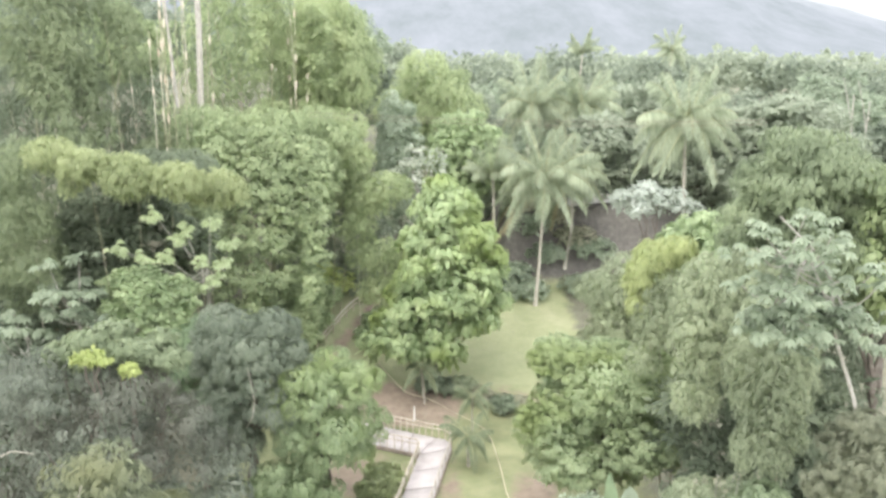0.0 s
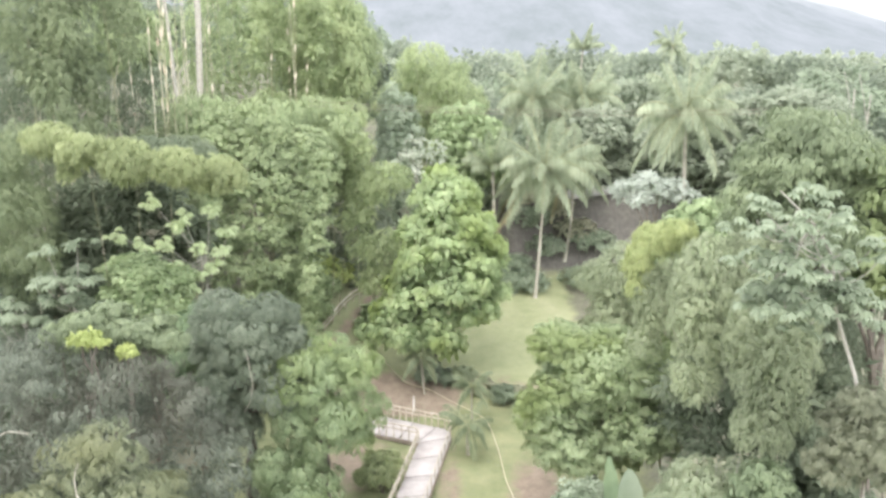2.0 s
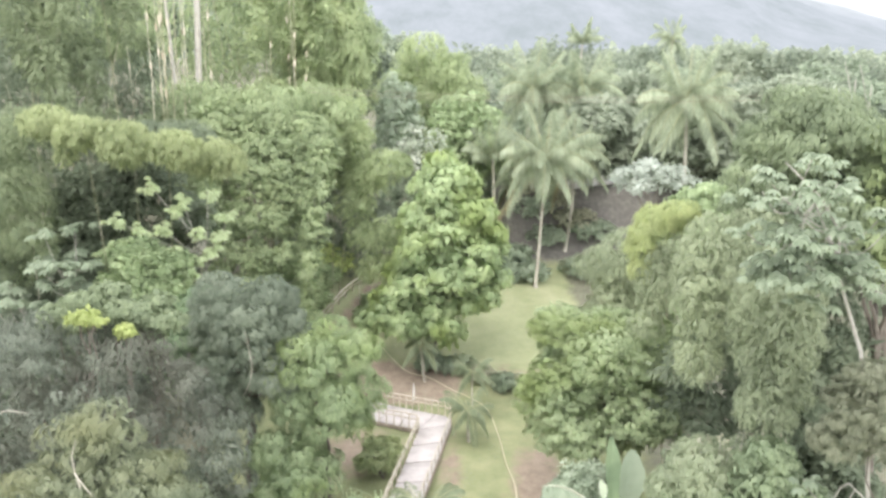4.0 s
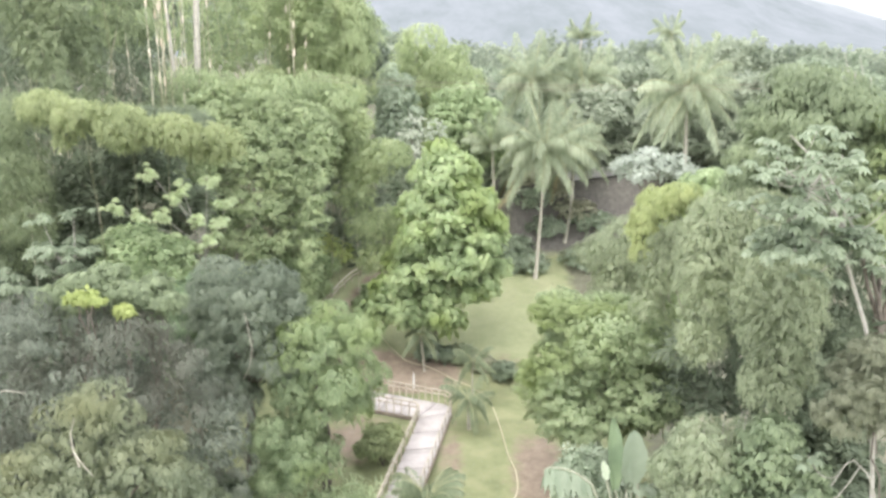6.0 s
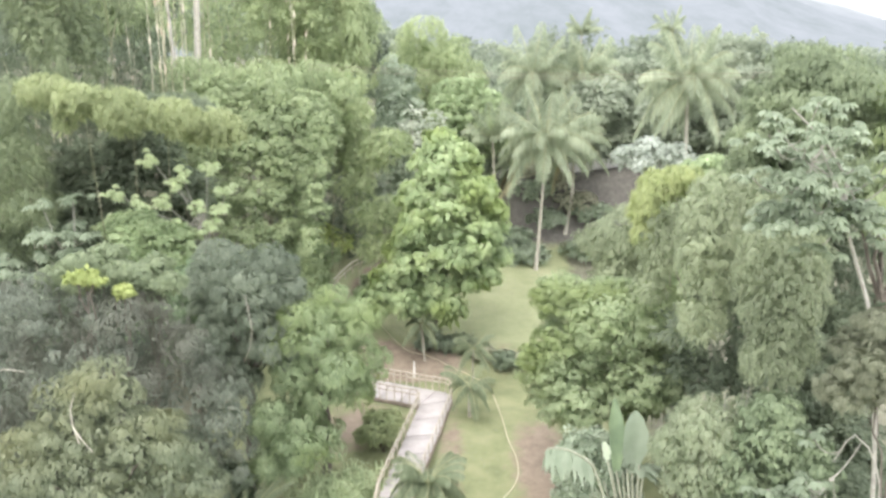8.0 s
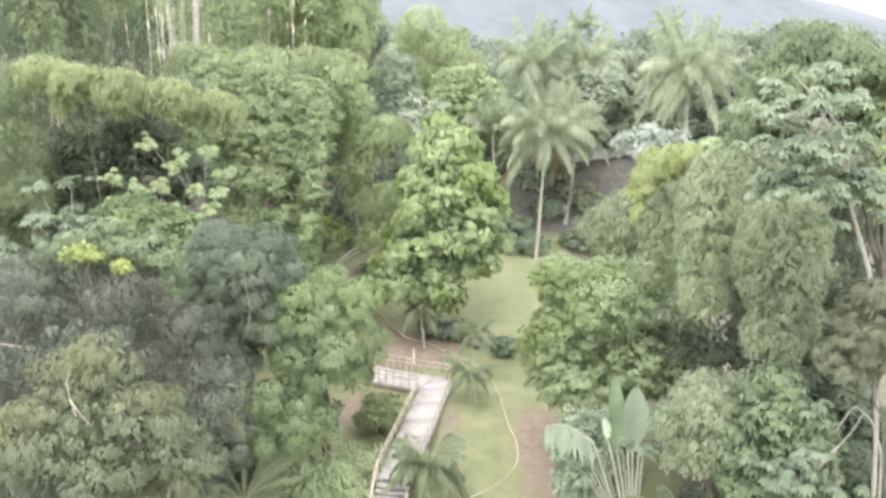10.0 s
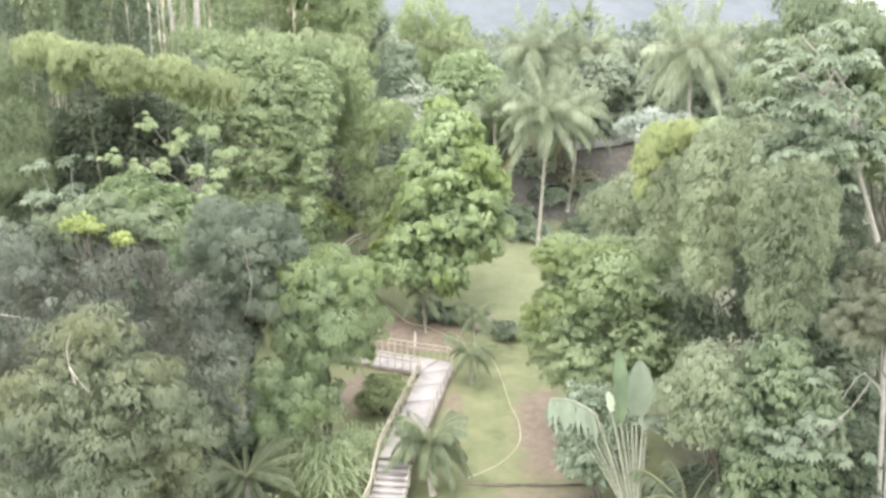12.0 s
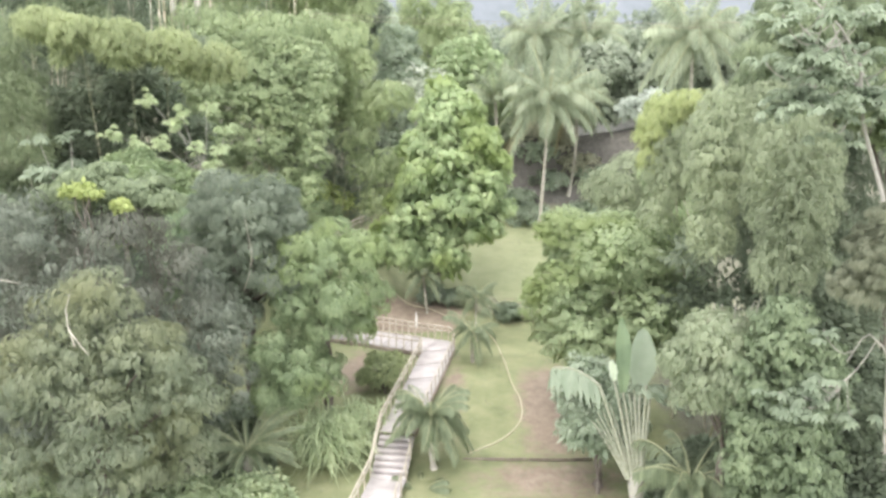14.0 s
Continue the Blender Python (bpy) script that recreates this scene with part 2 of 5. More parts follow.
# ---- mesh helpers ----
def mesh_of(name, verts, faces, mat, smooth=False):
    """A mesh from an array of points and an array of four-cornered faces."""
    verts, faces = np.asarray(verts, np.float32), np.asarray(faces, np.int32)
    me = bpy.data.meshes.new(name)
    me.vertices.add(len(verts))
    me.vertices.foreach_set("co", verts.ravel())
    me.loops.add(faces.size)
    me.loops.foreach_set("vertex_index", faces.ravel())
    me.polygons.add(len(faces))
    me.polygons.foreach_set("loop_start", np.arange(len(faces), dtype=np.int32) * 4)
    if smooth:
        me.polygons.foreach_set("use_smooth", np.ones(len(faces), dtype=bool))
    me.update()
    me.validate()
    me.materials.append(mat)
    return me


def part(name, me, parent, label=""):
    ob = new(name, me)
    ob.parent = parent
    return tagged(ob, label)


def thing(name, label, category, group="", at=(0, 0, 0)):
    ob = new(name)
    ob.empty_display_size = 0.3
    ob.location = at
    return tagged(ob, label, category, group)


def unit(v):
    return v / np.maximum(np.linalg.norm(v, axis=-1, keepdims=True), 1e-9)


def leaf_cards(P, D, N, L, W, droop=0.15, cup=0.12):
    """Leaves as folded diamonds: base P, way D, face N, length L, width W."""
    D = unit(D)
    S = unit(np.cross(D, N))
    N = np.cross(S, D)
    L, W = L[:, None], W[:, None]
    mid = P + D * L * 0.45
    v = np.stack([P, mid + S * W / 2 + N * W * cup, P + D * L - UP * L * droop, mid - S * W / 2 + N * W * cup], 1)
    f = np.arange(len(P) * 4).reshape(-1, 4)
    return v.reshape(-1, 3), f


def joined(pieces):
    vs, fs, k = [], [], 0
    for v, f in pieces:
        vs.append(np.asarray(v))
        fs.append(np.asarray(f) + k)
        k += len(v)
    return np.concatenate(vs), np.concatenate(fs)


def tube(points, radii, seg=7):
    """A tapered tube along points."""
    P = np.asarray(points, float)
    R = np.asarray(radii, float)
    T = unit(np.gradient(P, axis=0))
    ref = np.where(np.abs(T[:, 2:3]) > 0.9, np.array([[1.0, 0, 0]]), UP[None])
    A = unit(np.cross(T, ref))
    B = np.cross(T, A)
    ang = np.linspace(0, 2 * np.pi, seg, endpoint=False)
    v = P[:, None] + R[:, None, None] * (A[:, None] * np.cos(ang)[None, :, None] + B[:, None] * np.sin(ang)[None, :, None])
    n = len(P)
    i, j = np.meshgrid(np.arange(n - 1), np.arange(seg), indexing="ij")
    f = np.stack([i * seg + j, i * seg + (j + 1) % seg, (i + 1) * seg + (j + 1) % seg, (i + 1) * seg + j], -1).reshape(-1, 4)
    return v.reshape(-1, 3), f


def bent(p, q, sag=0.0, n=7, wob=0.0):
    """Points from p to q, sagging or rising in between, with a little wander."""
    t = np.linspace(0, 1, n)[:, None]
    P = np.asarray(p, float) * (1 - t) + np.asarray(q, float) * t
    P[:, 2] += sag * 4 * (t[:, 0] * (1 - t[:, 0]))
    if wob:
        P[1:-1] += rng.normal(0, wob, (n - 2, 3))
    return P


def smooth(e0, e1, x):
    t = np.clip((x - e0) / (e1 - e0), 0, 1)
    return t * t * (3 - 2 * t)


def bank(x, y):
    """The steep earth bank under the palms behind the lawn, as a share of its full height."""
    return smooth(69.4, 76, y) * smooth(95, 83, y) * smooth(2.5, 7, x) * smooth(34, 24, x)


def height(x, y):
    """The lie of the land: a lawn rising away from the walk, a wooded slope at its west, a valley side behind."""
    x, y = np.asarray(x, float), np.asarray(y, float)
    z = -0.35 - 1.3 * smooth(46, 33, y) + 3.75 * smooth(49.5, 73, y) + 0.125 * np.clip(y - 73, 0, 70)
    z = z + 0.02 * np.clip(y - 143, 0, 2000)
    z = z + np.clip(-2.5 - x, 0, 24) * 0.36 * smooth(51.5, 58.5, y)
    z = z + 1.2 * smooth(9, 20, x) * smooth(40, 60, y)
    return z + 6.0 * bank(x, y)


# ---- the ground ----
def make_ground():
    xs = np.concatenate([-np.geomspace(1800, 42, 16), np.linspace(-40, 40, 121), np.geomspace(42, 1800, 16)])
    ys = np.concatenate([-np.geomspace(900, 12, 12), np.linspace(-10, 100, 166), np.geomspace(102, 2600, 26)])
    X, Y = np.meshgrid(xs, ys)
    Z = height(X, Y)
    near = (np.abs(X) < 45) & (Y > -10) & (Y < 110)
    bumps = np.array([noise.fractal(Vector((x * 0.35, y * 0.35, 0)), 1.0, 2.0, 4) for x, y in zip(X[near], Y[near])])
    Z[near] += bumps * 0.12
    ny, nx = X.shape
    i, j = np.meshgrid(np.arange(ny - 1), np.arange(nx - 1), indexing="ij")
    f = np.stack([i * nx + j, i * nx + j + 1, (i + 1) * nx + j + 1, (i + 1) * nx + j], -1).reshape(-1, 4)
    me = mesh_of("ground", np.stack([X, Y, Z], -1).reshape(-1, 3), f, GROUND, True)
    x, y = X.ravel(), Y.ravel()
    soil = 0.95 * np.exp(-(((x - 5.2) / 1.5) ** 2 + ((y - 40.0) / 4.5) ** 2))
    soil = np.maximum(soil, 1.0 * np.exp(-(((x + 3.2) / 4.4) ** 4 + ((y - 53.6) / 2.6) ** 4)))
    soil = np.maximum(soil, 0.6 * np.exp(-(((x + 4.8) / 2.6) ** 2 + ((y - 44.6) / 3.0) ** 2)))
    soil = np.maximum(soil, 0.5 * np.exp(-(((x - 0.4) / 0.7) ** 2 + ((y - 42) / 6.0) ** 2)))
    soil = np.maximum(soil, 0.55 * np.exp(-(((x - 4.5) / 4.0) ** 2 + ((y - 34) / 2.2) ** 2)))
    lane = -8.6 + (y - 57.5) * 0.28
    soil = np.maximum(soil, 0.55 * np.exp(-((x - lane - 0.7) / 0.55) ** 4) * smooth(55, 57, y) * smooth(71, 69, y))
    soil = np.maximum(soil, 0.42 * np.exp(-(((x - 4.8) / 3.2) ** 2 + ((y - 54.6) / 1.6) ** 2)))
    wood = smooth(-11, -15, x) * smooth(34, 52, y)
    wood = np.maximum(wood, smooth(71, 76, y + 0.25 * np.abs(x - 6)))
    wood = np.maximum(wood, smooth(9.5, 12.5, x) * (0.55 + 0.45 * smooth(44, 52, y)))
    wood = np.maximum(wood, smooth(-8.5, -11.0, x) * smooth(36, 30, y) * 0.9)
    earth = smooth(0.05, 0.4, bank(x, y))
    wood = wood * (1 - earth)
    # Blue marks the far lawn that is painted paler for haze.
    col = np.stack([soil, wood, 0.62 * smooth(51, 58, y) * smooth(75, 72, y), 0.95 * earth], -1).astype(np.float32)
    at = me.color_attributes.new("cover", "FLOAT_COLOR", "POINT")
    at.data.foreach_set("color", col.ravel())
    tagged(new("ground", me), "rising lawn with worn soil and leaf litter", "ground", kind="structure")


make_ground()


def make_grass():
    """Tufts over the lawn."""
    n = 22000
    x, y = rng.uniform(-7, 13, n), rng.uniform(29, 76, n)
    keep = noise_keep(x, y)
    x, y = x[keep], y[keep]
    m = len(x)
    P = np.stack([x, y, height(x, y) - 0.01], -1)
    D = unit(np.stack([rng.normal(0, 1, m), rng.normal(0, 1, m), rng.uniform(0.25, 0.8, m)], -1))
    N = unit(rng.normal(0, 0.3, (m, 3)) + UP)
    v, f = leaf_cards(P, D, N, rng.uniform(0.06, 0.16, m), rng.uniform(0.03, 0.06, m))
    tagged(new("lawn_grass", mesh_of("lawn_grass", v, f, LEAF["grass"])), "short yellow-green grass of the lawn", "grass", kind="stuff")


def noise_keep(x, y):
    """Where grass grows: not on the walk nor on worn soil."""
    walk_x = -0.66 + (y - 47.2) * 0.124
    on = (np.abs(x - walk_x) < 1.35) & (y < 49.5)
    on |= (x < 1.0) & (y > 46.0) & (y < 51.5)
    s = np.exp(-(((x - 5.2) / 1.4) ** 2 + ((y - 40.0) / 4.5) ** 2)) + np.exp(-(((x + 2.6) / 4.0) ** 2 + ((y - 54.5) / 2.6) ** 2))
    return ~on & (rng.random(len(x)) > s * 1.3)


make_grass()


# ---- the far hillside ----
def make_hill():
    az = np.linspace(-75, 75, 220)
    rows = np.linspace(0, 1, 26)
    V = np.zeros((26, 220, 3))
    for j, a in enumerate(az):
        crest = 6.4 + 1.2 * math.sin(a * 0.07 + 1.1) + 0.35 * math.sin(a * 0.31) + 1.1 * noise.fractal(Vector((a * 0.05, 3.1, 0)), 1, 2, 5)
        crest += 3.0 * smooth(20, -30, a)
        crest = crest if a < 18 else crest + (5.8 - (a - 20) * 0.39 - crest) * smooth(18, 21, a)
        for i, r in enumerate(rows):
            d = 620 + 700 * r
            h = 12 + 0.024 * 620 + (math.tan(radians(crest)) * 1320 + 22 - 27) * (r ** 0.85)
            h += 22 * noise.fractal(Vector((a * 0.16, r * 6, 1.7)), 1, 2, 4) * r * (1.15 - r)
            V[i, j] = (d * math.sin(radians(a)), d * math.cos(radians(a)), h)
    i, j = np.meshgrid(np.arange(25), np.arange(219), indexing="ij")
    f = np.stack([i * 220 + j, i * 220 + j + 1, (i + 1) * 220 + j + 1, (i + 1) * 220 + j], -1).reshape(-1, 4)
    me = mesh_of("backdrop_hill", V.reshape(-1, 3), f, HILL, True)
    # Painted haze: the glow whitens from half height up to the crest.
    painted_mist = np.repeat(smooth(0.5, 1.0, rows), 220) * (0.75 + 0.25 * np.sin(V[:, :, 0].ravel() * 0.011))
    me.attributes.new("painted_mist", "FLOAT", "POINT").data.foreach_set("value", painted_mist.astype(np.float32))
    tagged(new("backdrop_hill", me), "distant wooded hillside with pale haze painted into its glow", "hill", kind="structure")


make_hill()


# ---- trees ----
def lobes_for(c, r, n, size=0.5, seed=0):
    """Lobes (centre and half axes) scattered over an egg with centre c and half axes r."""
    g = np.random.default_rng(seed + 100)
    c, r = np.asarray(c, float), np.asarray(r, float)
    out = [(c, r * 0.72)]
    k = np.arange(n) + 0.5
    ph, th = np.arccos(1 - 1.75 * k / n), np.pi * (1 + 5 ** 0.5) * k + g.uniform(0, 6)
    for p_, t_ in zip(ph, th):
        d = np.array([np.cos(t_) * np.sin(p_), np.sin(t_) * np.sin(p_), np.cos(p_)]) + g.normal(0, 0.12, 3)
        s = size * g.uniform(0.7, 1.2)
        out.append((c + d * r * (1.0 - 0.75 * s), r * s * np.array([1.05, 1.05, 0.85])))
    return out


def tufted(lobes, k, s, seed=0, sunk=0.28):
    """The lobes, shrunk a little, with k smaller tufts standing out of each."""
    g = np.random.default_rng(seed + 300)
    out = [(c, r * 0.86) for c, r in lobes]
    whole = np.mean([c for c, r in lobes], axis=0)
    for c, r in lobes[1:]:
        for _ in range(k):
            d = unit(g.normal(0, 1, 3) + 0.5 * unit(c - whole) + UP * 0.3)
            q = s * g.uniform(0.6, 1.35)
            out.append((c + d * (r - q * sunk), q * np.array([1.1, 1.1, 0.8]) * g.uniform(0.85, 1.15, 3)))
    return out


def foliage(lobes, clumps, leaves, size, leaf, wide, hang=0.35, out=0.6, flat=0.55, seed=0, inner=0.12, tuft=0.8, tufts=7, sunk=0.28):
    """Leaves in clumps over the lobes. size: a clump's radius; leaf, wide: a leaf's length and its width; hang: how far leaves droop."""
    g = np.random.default_rng(seed + 900)
    if tufts:
        lobes = tufted(lobes, tufts, tuft, seed, sunk)
    C = np.array([l[0] for l in lobes])
    R = np.array([l[1] for l in lobes])
    area = (R[:, 0] * R[:, 2] + R[:, 0] * R[:, 1] + R[:, 1] * R[:, 2])
    area[0] *= 0.3
    P0, N0 = [], []
    need = clumps
    for _ in range(12):
        m = need * 2 + 20
        which = g.choice(len(C), m, p=area / area.sum())
        d = unit(g.normal(0, 1, (m, 3)))
        d[:, 2] = np.where(d[:, 2] < -0.35, -d[:, 2], d[:, 2])
        p = C[which] + d * R[which] * g.uniform(0.86, 1.06, (m, 1))
        q = (p[:, None] - C[None]) / R[None]
        rr = np.linalg.norm(q, axis=2)
        rr[np.arange(m), which] = 9
        ok = rr.min(1) > 0.86
        P0.append(p[ok][:need])
        N0.append(unit(d[ok] / R[which][ok])[:need])
        need -= len(P0[-1])
        if need <= 0:
            break
    P0, N0 = np.concatenate(P0), np.concatenate(N0)
    m = len(P0)
    sz = size * g.uniform(0.6, 1.35, m)
    k = np.repeat(np.arange(m), leaves)
    d = unit(g.normal(0, 1, (len(k), 3)) + N0[k] * out + UP * 0.25)
    P = P0[k] + d * (sz[k] * g.uniform(0.15, 1.0, len(k)) ** 0.7)[:, None] * np.array([1, 1, flat])
    D = unit(d * np.array([1, 1, 0.6]) + g.normal(0, 0.35, d.shape) - UP * hang)
    N = unit(N0[k] * 0.9 + UP * 0.6 + g.normal(0, 0.2, d.shape))
    if inner:
        ni = int(len(k) * inner)
        w = g.choice(len(C), ni, p=area / area.sum())
        di = unit(g.normal(0, 1, (ni, 3)))
        P = np.concatenate([P, C[w] + di * R[w] * g.uniform(0.45, 0.85, (ni, 1))])
        D = np.concatenate([D, unit(di + g.normal(0, 0.5, di.shape))])
        N = np.concatenate([N, unit(di + g.normal(0, 0.3, di.shape))])
    L = leaf * g.uniform(0.65, 1.3, len(P))
    if inner:
        L[-ni:] *= 2.2
    return leaf_cards(P, D, N, L, L * wide * g.uniform(0.8, 1.2, len(P)), 0.12)


def domes_over(lobes, size, gap, flat, g):
    """Small flattened domes of leaves, spread evenly over the outside of the lobes."""
    C = np.array([l[0] for l in lobes])
    R = np.array([l[1] for l in lobes])
    area = R[:, 0] * R[:, 2] + R[:, 0] * R[:, 1]
    m = 2600
    w = g.choice(len(C), m, p=area / area.sum())
    d = unit(g.normal(0, 1, (m, 3)))
    d[:, 2] = np.where(d[:, 2] < -0.55, -d[:, 2], d[:, 2])
    p = C[w] + d * R[w]
    q = np.linalg.norm((p[:, None] - C[None]) / R[None], axis=2)
    q[np.arange(m), w] = 9
    ok = q.min(1) > 0.93
    p, nrm = p[ok], unit(d[ok] / R[w][ok])
    out, kept = [], np.zeros((0, 3))
    for a_, b_ in zip(p, nrm):
        r = size * g.uniform(0.7, 1.3)
        if len(kept) and np.min(np.linalg.norm(kept - a_, axis=1)) < 2 * gap * r:
            continue
        kept = np.concatenate([kept, a_[None]])
        out.append((a_ - b_ * r * 0.45 + UP * r * 0.1, r * np.array([1.0, 1.0, flat]) * g.uniform(0.88, 1.12, 3)))
    return out


def draped(lobes, dome, n, leaf, wide, fall=0.4, gap=0.62, flat=0.75, inner=0.15, loose=0.6, rough=0.1, ruffle=0.3, seed=0):
    """Leaves in strands that run from the top of each dome out and down over its rim. dome: a dome's radius, or 0 where the lobes are the domes."""
    g = np.random.default_rng(seed + 900)
    whole = lobes
    if dome:
        lobes = domes_over(lobes, dome, gap, flat, g)
    C = np.array([l[0] for l in lobes])
    R = np.array([l[1] for l in lobes])
    area = R[:, 0] * R[:, 1] + R[:, 0] * R[:, 2]
    per = 10
    want = n // per
    ns = int(want * 1.9)
    w = g.choice(len(C), ns, p=area / area.sum())
    ph, th0, ln = g.uniform(0, 2 * np.pi, ns), np.arccos(1 - g.uniform(0, 1.0, ns)), g.uniform(0.25, 0.95, ns)
    lift = g.normal(0, rough, ns)
    tm = np.minimum(th0 + 0.5 * ln, np.pi / 2)
    mid = C[w] + np.stack([np.cos(ph) * np.sin(tm), np.sin(ph) * np.sin(tm), np.cos(tm)], -1) * R[w]
    q = np.linalg.norm((mid[:, None] - C[None]) / R[None], axis=2)
    q[np.arange(ns), w] = 9
    ok = np.nonzero(q.min(1) > 0.84)[0][:want]
    w, ph, th0, ln, lift = w[ok], ph[ok], th0[ok], ln[ok], lift[ok]
    k = np.repeat(np.arange(len(w)), per)
    m = len(k)
    s_ = np.tile(np.linspace(0, 1, per), len(w)) + g.normal(0, 0.04, m)
    th = np.clip(th0[k] + ln[k] * s_, 0.02, 9)
    phi = ph[k] + g.normal(0, 0.17, m) / np.maximum(np.sin(th), 0.25)
    over, t_ = np.clip(th - np.pi / 2, 0, None), np.minimum(th, np.pi / 2)
    up = np.stack([np.cos(phi) * np.sin(t_), np.sin(phi) * np.sin(t_), np.cos(t_)], -1)
    along = np.stack([np.cos(phi) * np.cos(t_), np.sin(phi) * np.cos(t_), -np.sin(t_)], -1)
    side = np.stack([-np.sin(phi), np.cos(phi), 0 * phi], -1)
    Rk = R[w][k]
    rad = 0.97 + 0.1 * np.sin(np.pi * np.clip(s_, 0, 1)) + lift[k] * (0.4 + 0.6 * s_) + g.normal(0, rough * 0.6, m)
    P = C[w][k] + up * Rk * rad[:, None] - UP * (over * Rk[:, 2] * 1.15)[:, None]
    D = unit(unit(along * Rk) * 0.85 + side * g.normal(0, loose, m)[:, None] - UP * fall)
    N = unit(up / Rk * Rk.mean(1)[:, None] + UP * 0.35 + g.normal(0, ruffle, (m, 3)))
    L = leaf * g.uniform(0.65, 1.3, m)
    if inner:
        ni = int(m * inner)
        CB, RB = np.array([l[0] for l in whole]), np.array([l[1] for l in whole])
        ab = RB[:, 0] * RB[:, 2] + RB[:, 0] * RB[:, 1]
        wi = g.choice(len(CB), ni, p=ab / ab.sum())
        di = unit(g.normal(0, 1, (ni, 3)))
        P = np.concatenate([P, CB[wi] + di * RB[wi] * g.uniform(0.5, 0.86, (ni, 1))])
        D = np.concatenate([D, unit(di * np.array([1, 1, 0.3]) + g.normal(0, 0.4, di.shape) - UP * fall)])
        N = np.concatenate([N, unit(di + g.normal(0, 0.3, di.shape))])
        L = np.concatenate([L, leaf * 2.0 * g.uniform(0.7, 1.3, ni)])
    return leaf_cards(P, D, N, L, L * wide * g.uniform(0.8, 1.2, len(P)), 0.14)


def crown(lobes, seed, st):
    return draped(lobes, seed=seed, **st) if "dome" in st else foliage(lobes, seed=seed, **st)


def tree(name, label, category, at, lobes, mat, style, trunk=0.25, bark=None, limbs=6, lean=(0, 0), group="", seed=0, stems=1):
    """A tree: trunk, limbs up into the lobes, and a crown of leaves in clumps."""
    x, y = at
    z = float(height(x, y)) - 0.25
    root = thing(name, label, category, group, (x, y, z))
    off = np.array([x, y, z])
    g = np.random.default_rng(seed)
    c = lobes[0][0]
    fork = np.array([c[0] + lean[0], c[1] + lean[1], z + (c[2] - z) * 0.62])
    for _ in range(stems):
        foot = np.array([g.normal(0, 0.25) * (stems > 1), g.normal(0, 0.25) * (stems > 1), 0])
        v, f = tube(bent(foot, fork - off, 0, 8, 0.08), np.linspace(trunk, trunk * 0.6, 8), 8)
        part("trunk", mesh_of("trunk", v, f, bark or BARK, True), root)
    for lc, lr in sorted(lobes[1:], key=lambda q: -q[1][0])[:limbs]:
        end = lc - off + np.array([0, 0, -lr[2] * 0.2])
        v, f = tube(bent(fork - off, end, 0.25, 7, 0.1), np.linspace(trunk * 0.5, 0.03, 7), 6)
        part("limb", mesh_of("limb", v, f, bark or BARK, True), root)
    v, f = crown(lobes, seed, style)
    part("crown", mesh_of("crown", v - off, f, LEAF[mat]), root)
    return root


MANGO = dict(dome=0.74, n=30000, leaf=0.21, wide=0.24, fall=0.3, flat=0.66, gap=0.7, rough=0.07, inner=0.08, ruffle=0.2)
LEAFY = dict(dome=0.6, n=20000, leaf=0.24, wide=0.46, fall=0.3, flat=0.6, gap=0.55, loose=0.8, rough=0.16)
PLUME = dict(dome=0.42, n=16000, leaf=0.25, wide=0.2, fall=0.4, flat=0.95, gap=0.55, loose=0.5, rough=0.18)
THICKET = dict(dome=1.0, n=24000, leaf=0.28, wide=0.22, fall=0.5, flat=0.8, gap=0.58, loose=0.55, rough=0.16)
BROAD = dict(clumps=800, leaves=20, size=0.28, leaf=0.22, wide=0.55, hang=0.4, out=0.6, flat=0.7, tuft=0.7, tufts=7)
FEATHER = dict(clumps=1500, leaves=19, size=0.4, leaf=0.28, wide=0.26, hang=0.7, out=0.7, flat=0.6, tuft=0.85, tufts=7)
FAR = dict(clumps=500, leaves=14, size=0.5, leaf=0.5, wide=0.5, hang=0.4, out=0.6, flat=0.6, tuft=1.1, tufts=5)


def style(base, **k):
    return {**base, **k}


# ---- broad-leaved trees round the clearing ----
# the dark mango trees before the slope
tree("mango_tree", "large dark grey-green mango tree with brownish new leaves", "tree", (-14.4, 31.8),
     lobes_for((-14.4, 31.8, 4.9), (5.6, 4.2, 6.2), 20, 0.4, 1) + lobes_for((-18.4, 33.6, 8.2), (2.6, 2.0, 2.6), 6, 0.45, 35), "mango", style(MANGO, n=54000), 0.4, seed=1)
tree("mango_tree", "mango tree with an olive-green crown of drooping leaves", "tree", (-12.6, 27.9),
     lobes_for((-12.4, 27.7, 4.6), (3.6, 2.6, 4.6), 16, 0.42, 26), "mango_olive", style(MANGO, n=44000, dome=0.6, leaf=0.19), 0.3, seed=26)
tree("mango_tree", "dark mango tree with a dense rounded crown", "tree", (-9.5, 38.6),
     lobes_for((-9.4, 38.4, 7.6), (2.6, 2.8, 4.0), 12, 0.42, 2), "mango_grey", style(MANGO, n=34000, dome=0.72), 0.32, seed=2)
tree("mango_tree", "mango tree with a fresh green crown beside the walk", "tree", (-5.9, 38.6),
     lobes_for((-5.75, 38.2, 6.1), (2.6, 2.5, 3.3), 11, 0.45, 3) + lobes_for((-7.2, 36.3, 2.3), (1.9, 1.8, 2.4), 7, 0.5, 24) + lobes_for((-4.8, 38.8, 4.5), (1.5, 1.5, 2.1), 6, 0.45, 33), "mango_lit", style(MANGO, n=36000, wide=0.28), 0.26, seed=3)
